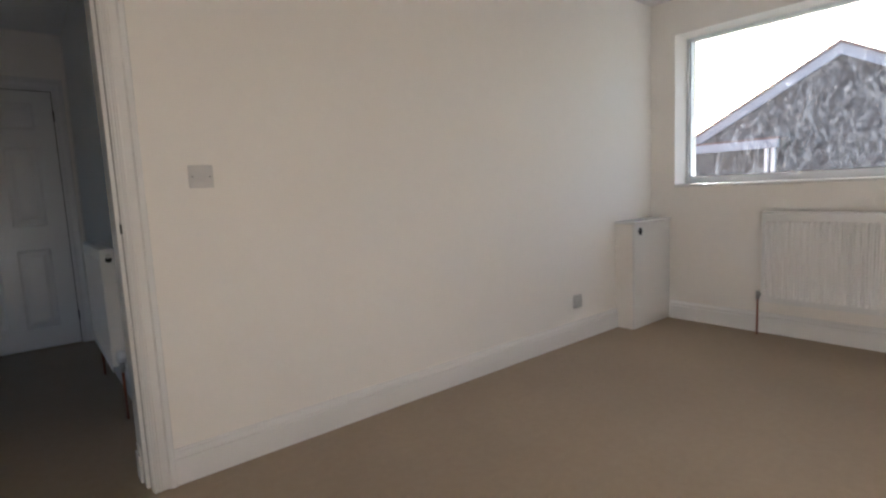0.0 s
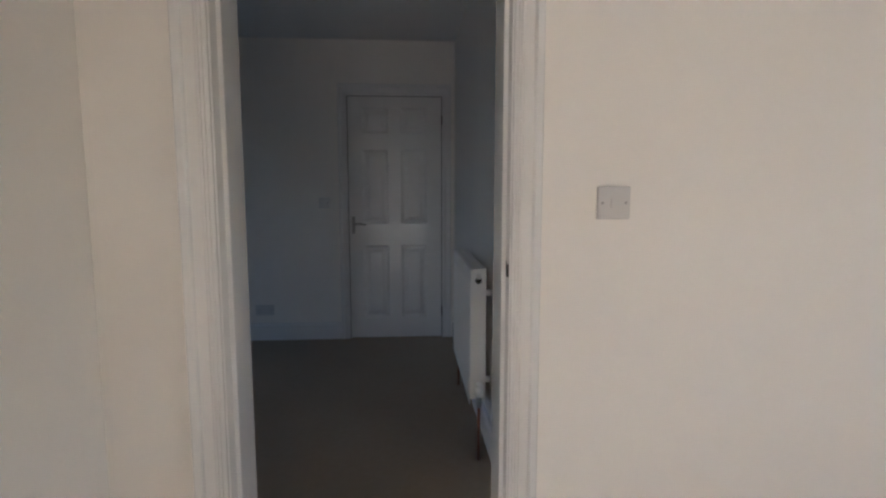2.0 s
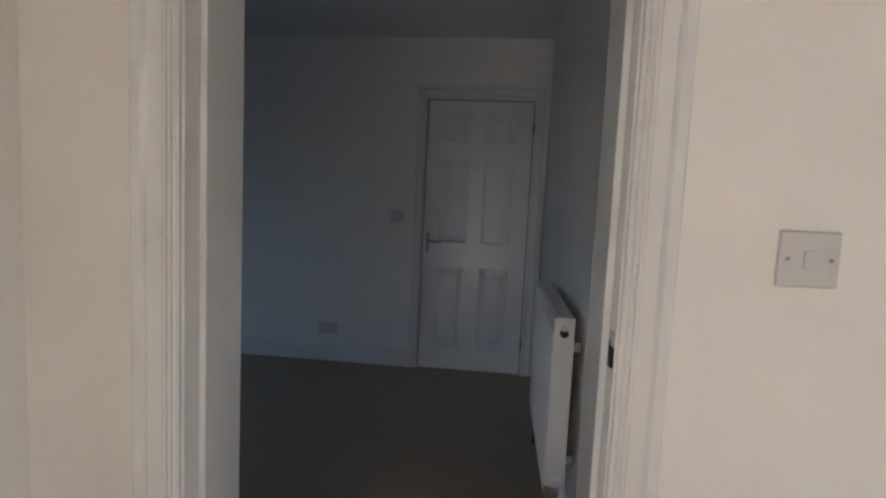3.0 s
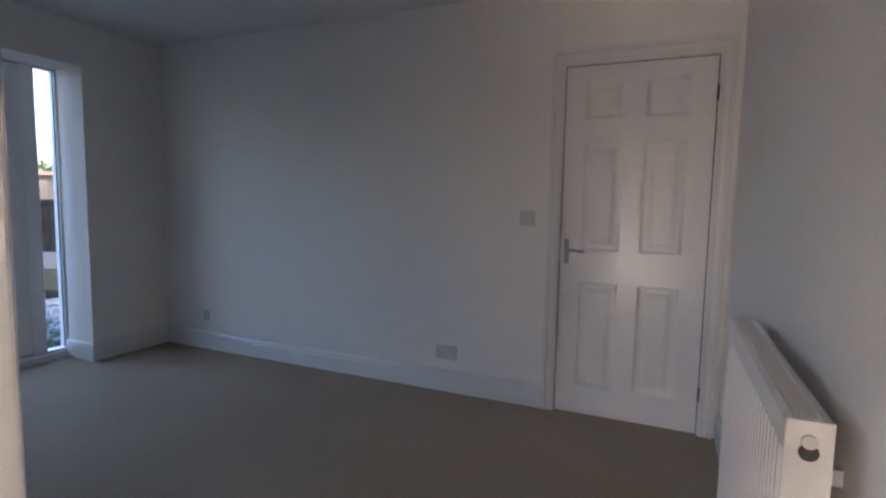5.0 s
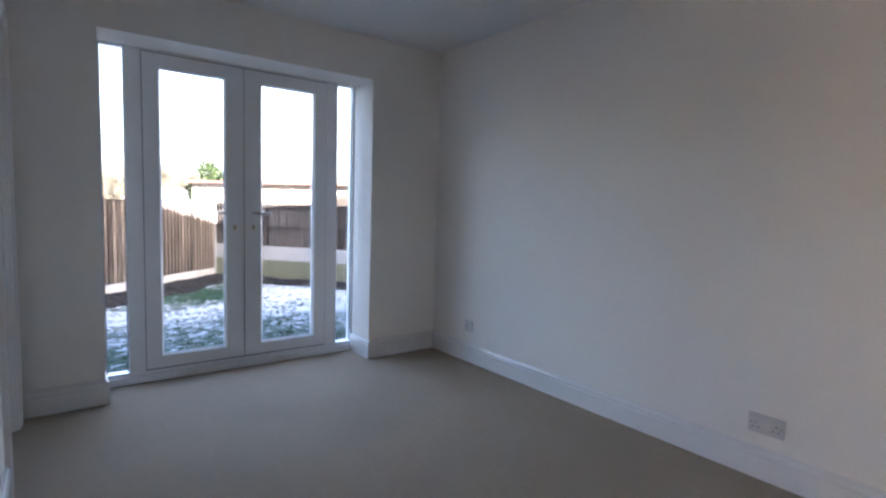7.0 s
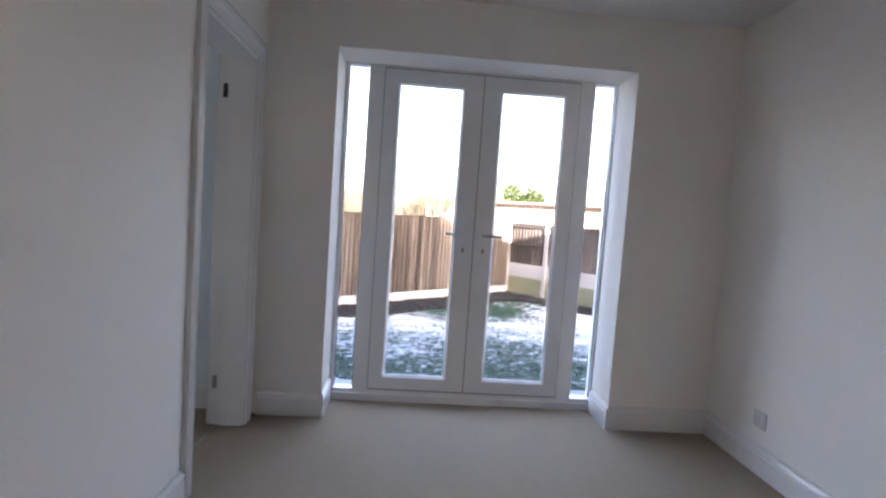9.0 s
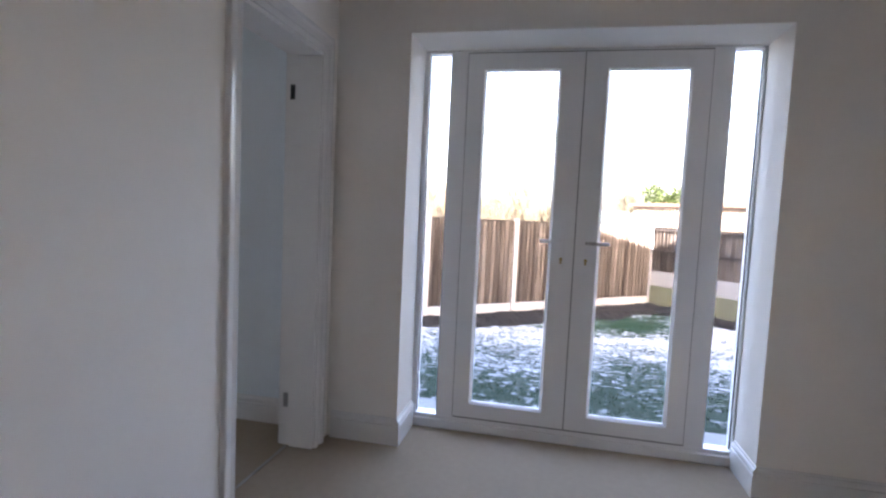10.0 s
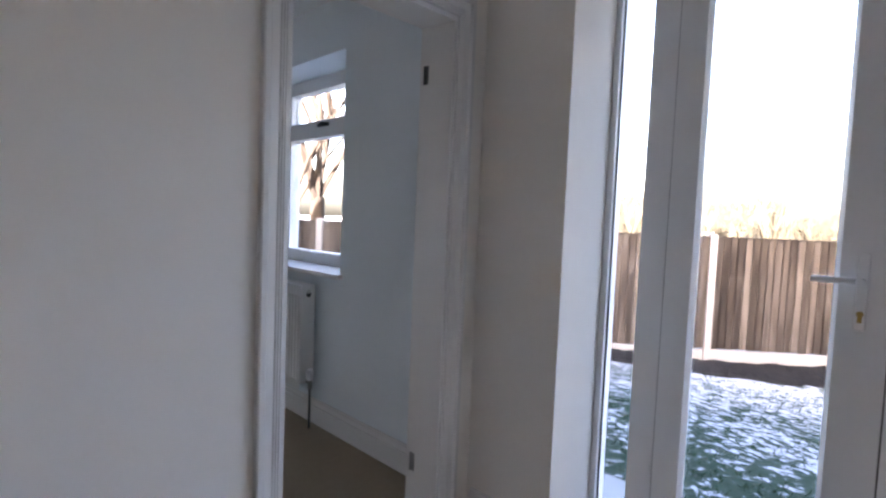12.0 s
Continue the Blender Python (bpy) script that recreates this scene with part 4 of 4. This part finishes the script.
def shrub(seed, at, radius, height, label):
    rnd = random.Random(seed)
    thing = group("shrub", at, label, "shrub", "shrubs beyond the fence")
    stem = bmesh.new()
    for k in range(5):
        a = k * 1.26
        tube(stem, (0, 0, -0.1), (math.cos(a) * radius * 0.5, math.sin(a) * radius * 0.5, height * 0.75), 0.035, 0.012, sides=5, caps=False)
    part("stem", stem, BARK, thing)
    verts, faces = [], []
    lumps = [(Vector((rnd.uniform(-0.7, 0.7) * radius, rnd.uniform(-0.7, 0.7) * radius, height * rnd.uniform(0.45, 0.9))), radius * rnd.uniform(0.25, 0.5)) for _ in range(14)]
    for c, cr in lumps:
        for _ in range(240):
            d = Vector((rnd.gauss(0, 1), rnd.gauss(0, 1), rnd.gauss(0, 1))).normalized() * cr * rnd.uniform(0.5, 1.05)
            p = c + d
            u = Vector((rnd.gauss(0, 1), rnd.gauss(0, 1), rnd.gauss(0, 1))).normalized() * 0.055
            v = u.orthogonal().normalized() * 0.028
            k = len(verts)
            verts += [tuple(p - u), tuple(p + v), tuple(p + u), tuple(p - v)]
            faces.append((k, k + 1, k + 2, k + 3))
    me = bpy.data.meshes.new("foliage")
    me.from_pydata(verts, [], faces)
    me.materials.append(LEAF)
    ob = new("foliage", me)
    ob.parent = thing
    return thing


shrub(2, (-16.0, 1.35, -0.8), 0.8, 3.45, "dense green evergreen shrub behind the fence")
shrub(5, (-13.6, 5.2, -0.8), 0.8, 2.8, "dense green evergreen shrub behind the fence")
bare_tree(11, (-8.6, -12.45, -0.8), 9.0, 0.17, "bare forked tree standing behind the fence", 6, DARKBARK, 0.27, 0.5)
bare_tree(12, (-7.9, -12.9, -0.8), 8.5, 0.11, "slender bare tree standing behind the fence", 5, DARKBARK, 0.20, 0.6)
grown = bare_tree(21, (-38, -14, -0.8), 6.2, 0.15, "low bare winter tree in the distance", 5)
rnd = random.Random(8)
for k in range(30):
    f = k / 29
    at = Vector((-40, -32, -0.8)).lerp(Vector((-44, 14, -0.8)), f) + Vector((rnd.uniform(-4, 4), rnd.uniform(-1, 1), 0))
    copy_thing(grown, Matrix.LocRotScale(at, Euler((0, 0, rnd.uniform(0, 6.28))), None) @ Matrix.Scale(rnd.uniform(0.55, 0.95), 4))


def far_scrub():
    """A belt of bare sunlit scrub far beyond the garden."""
    rnd = random.Random(15)
    bm = bmesh.new()
    for _ in range(420):
        f = rnd.random()
        c = Vector((-42, -46, -0.8)).lerp(Vector((-48, 22, -0.8)), f) + Vector((rnd.uniform(-6, 6), 0, 0))
        tall = rnd.uniform(2.2, 4.2)
        for _ in range(11):
            way = Vector((rnd.uniform(-0.6, 0.6), rnd.uniform(-0.6, 0.6), 1.0))
            a = c + Vector((rnd.uniform(-0.6, 0.6), rnd.uniform(-0.6, 0.6), 0))
            b = a + way * tall * rnd.uniform(0.6, 1.0)
            tube(bm, a, b, 0.05, 0.012, sides=3, caps=False)
            for _ in range(3):
                m = a.lerp(b, rnd.uniform(0.4, 0.9))
                tube(bm, m, m + Vector((rnd.uniform(-0.6, 0.6), rnd.uniform(-0.6, 0.6), rnd.uniform(0.2, 0.7))), 0.025, 0.008, sides=3, caps=False)
    return tagged(mesh_object("scrub", bm, SCRUB), "belt of bare sunlit winter scrub in the distance", "scrub", kind="stuff")


far_scrub()


# ---- the house's own roof, and the neighbours ----
def gable_roof(thing, ridge_x, ridge_z, x0, x1, z0, y0, y1, mat, thick=0.12):
    for xa, name in ((x0, "roof_slope"), (x1, "roof_slope")):
        bm = bmesh.new()
        prism(bm, [(xa, z0), (ridge_x, ridge_z), (ridge_x, ridge_z - thick), (xa, z0 - thick)], "y", y0, y1)
        part(name, bm, mat, thing)


def own_house():
    thing = group("house", (0.5, 0, 0), "plain tiled gable roof and outer brick walls of the house", "house", kind="structure")
    inv = Matrix.Translation(-Vector(thing.location))
    before = set(bpy.data.objects)
    gable_roof(thing, 0.5, 5.25, -4.05, 5.15, 2.46, -7.7, 11.0, TILE)
    for y in (-7.38, 10.9):
        bm = bmesh.new()
        prism(bm, [(OUT, 2.52), (4.75, 2.52), (0.5, 5.13)], "y", y, y + 0.02)
        part("gable_wall", bm, BRICK, thing)
    part("outer_wall", boxes((OUT, OUT + 0.2, 0.152, 10.9, -0.3, 2.52), (4.55, 4.75, 0.152, 10.9, -0.3, 2.52), (OUT, 4.75, 10.7, 10.9, -0.3, 2.52)), BRICK, thing)
    part("plinth", boxes((OUT + 0.001, 4.749, A_Y0 - 0.149, 0.149, -0.35, -0.121)), BRICK, thing)
    part("outer_wall", boxes((4.55, 4.749, A_Y + 0.181, -0.001, -0.12, 2.42)), BRICK, thing)
    for ob in set(bpy.data.objects) - before:
        ob.matrix_parent_inverse = inv


own_house()


def neighbour_gable():
    """The bungalow across the drive: a gable end with pale barge boards and a side lean-to."""
    thing = group("neighbour_house", (12.0, -2.3, -0.3), "grey rendered bungalow gable with white barge boards, coloured as in blue shade", "house")
    inv = Matrix.Translation(-Vector(thing.location))
    before = set(bpy.data.objects)
    x, px, pz, ex, ez = 12.0, -2.30, 3.35, 0.38, 1.86
    half = ex - px
    bm = bmesh.new()
    prism(bm, [(px - half, -0.3), (px + half, -0.3), (px + half, ez - 0.1), (px, pz - 0.1), (px - half, ez - 0.1)], "x", x + 0.05, x + 7)
    part("wall", bm, RENDER, thing)
    for sg in (-1, 1):
        bm = bmesh.new()
        prism(bm, [(px, pz), (px + sg * (half + 0.25), ez - 0.127), (px + sg * (half + 0.25), ez - 0.31), (px, pz - 0.19)], "x", x - 0.03, x + 0.02)
        part("barge_board", bm, BARGE, thing, "white barge board with blue shade in its colour")
        bm = bmesh.new()
        prism(bm, [(px, pz + 0.06), (px + sg * (half + 0.3), ez - 0.10), (px + sg * (half + 0.3), ez - 0.16), (px, pz)], "x", x - 0.08, x + 7.2)
        part("roof_slope", bm, TILE, thing)
    part("fascia", boxes((x - 0.45, x - 0.40, -1.5, 0.25, 1.60, 1.76)), BARGE, thing, "pale fascia of a lean-to")
    part("lean_to_roof", boxes((x - 0.45, x + 0.05, -1.5, 0.25, 1.76, 1.80)), TILE, thing)
    part("downpipe", boxes((x - 0.43, x - 0.35, -1.44, -1.36, -0.3, 1.6), bevel=0.02), UPVC, thing, "white downpipe")
    part("downpipe", boxes((x - 0.43, x - 0.35, -1.32, -1.25, -0.3, 1.6), bevel=0.02), UPVC, thing, "white downpipe")
    for ob in set(bpy.data.objects) - before:
        ob.matrix_parent_inverse = inv


neighbour_gable()
bare_tree(33, (20, 5.5, -0.3), 6.0, 0.10, "bare winter tree beside the neighbouring house", 5)
bare_tree(34, (24, -8.5, -0.3), 6.5, 0.10, "bare winter tree beside the neighbouring house", 5)
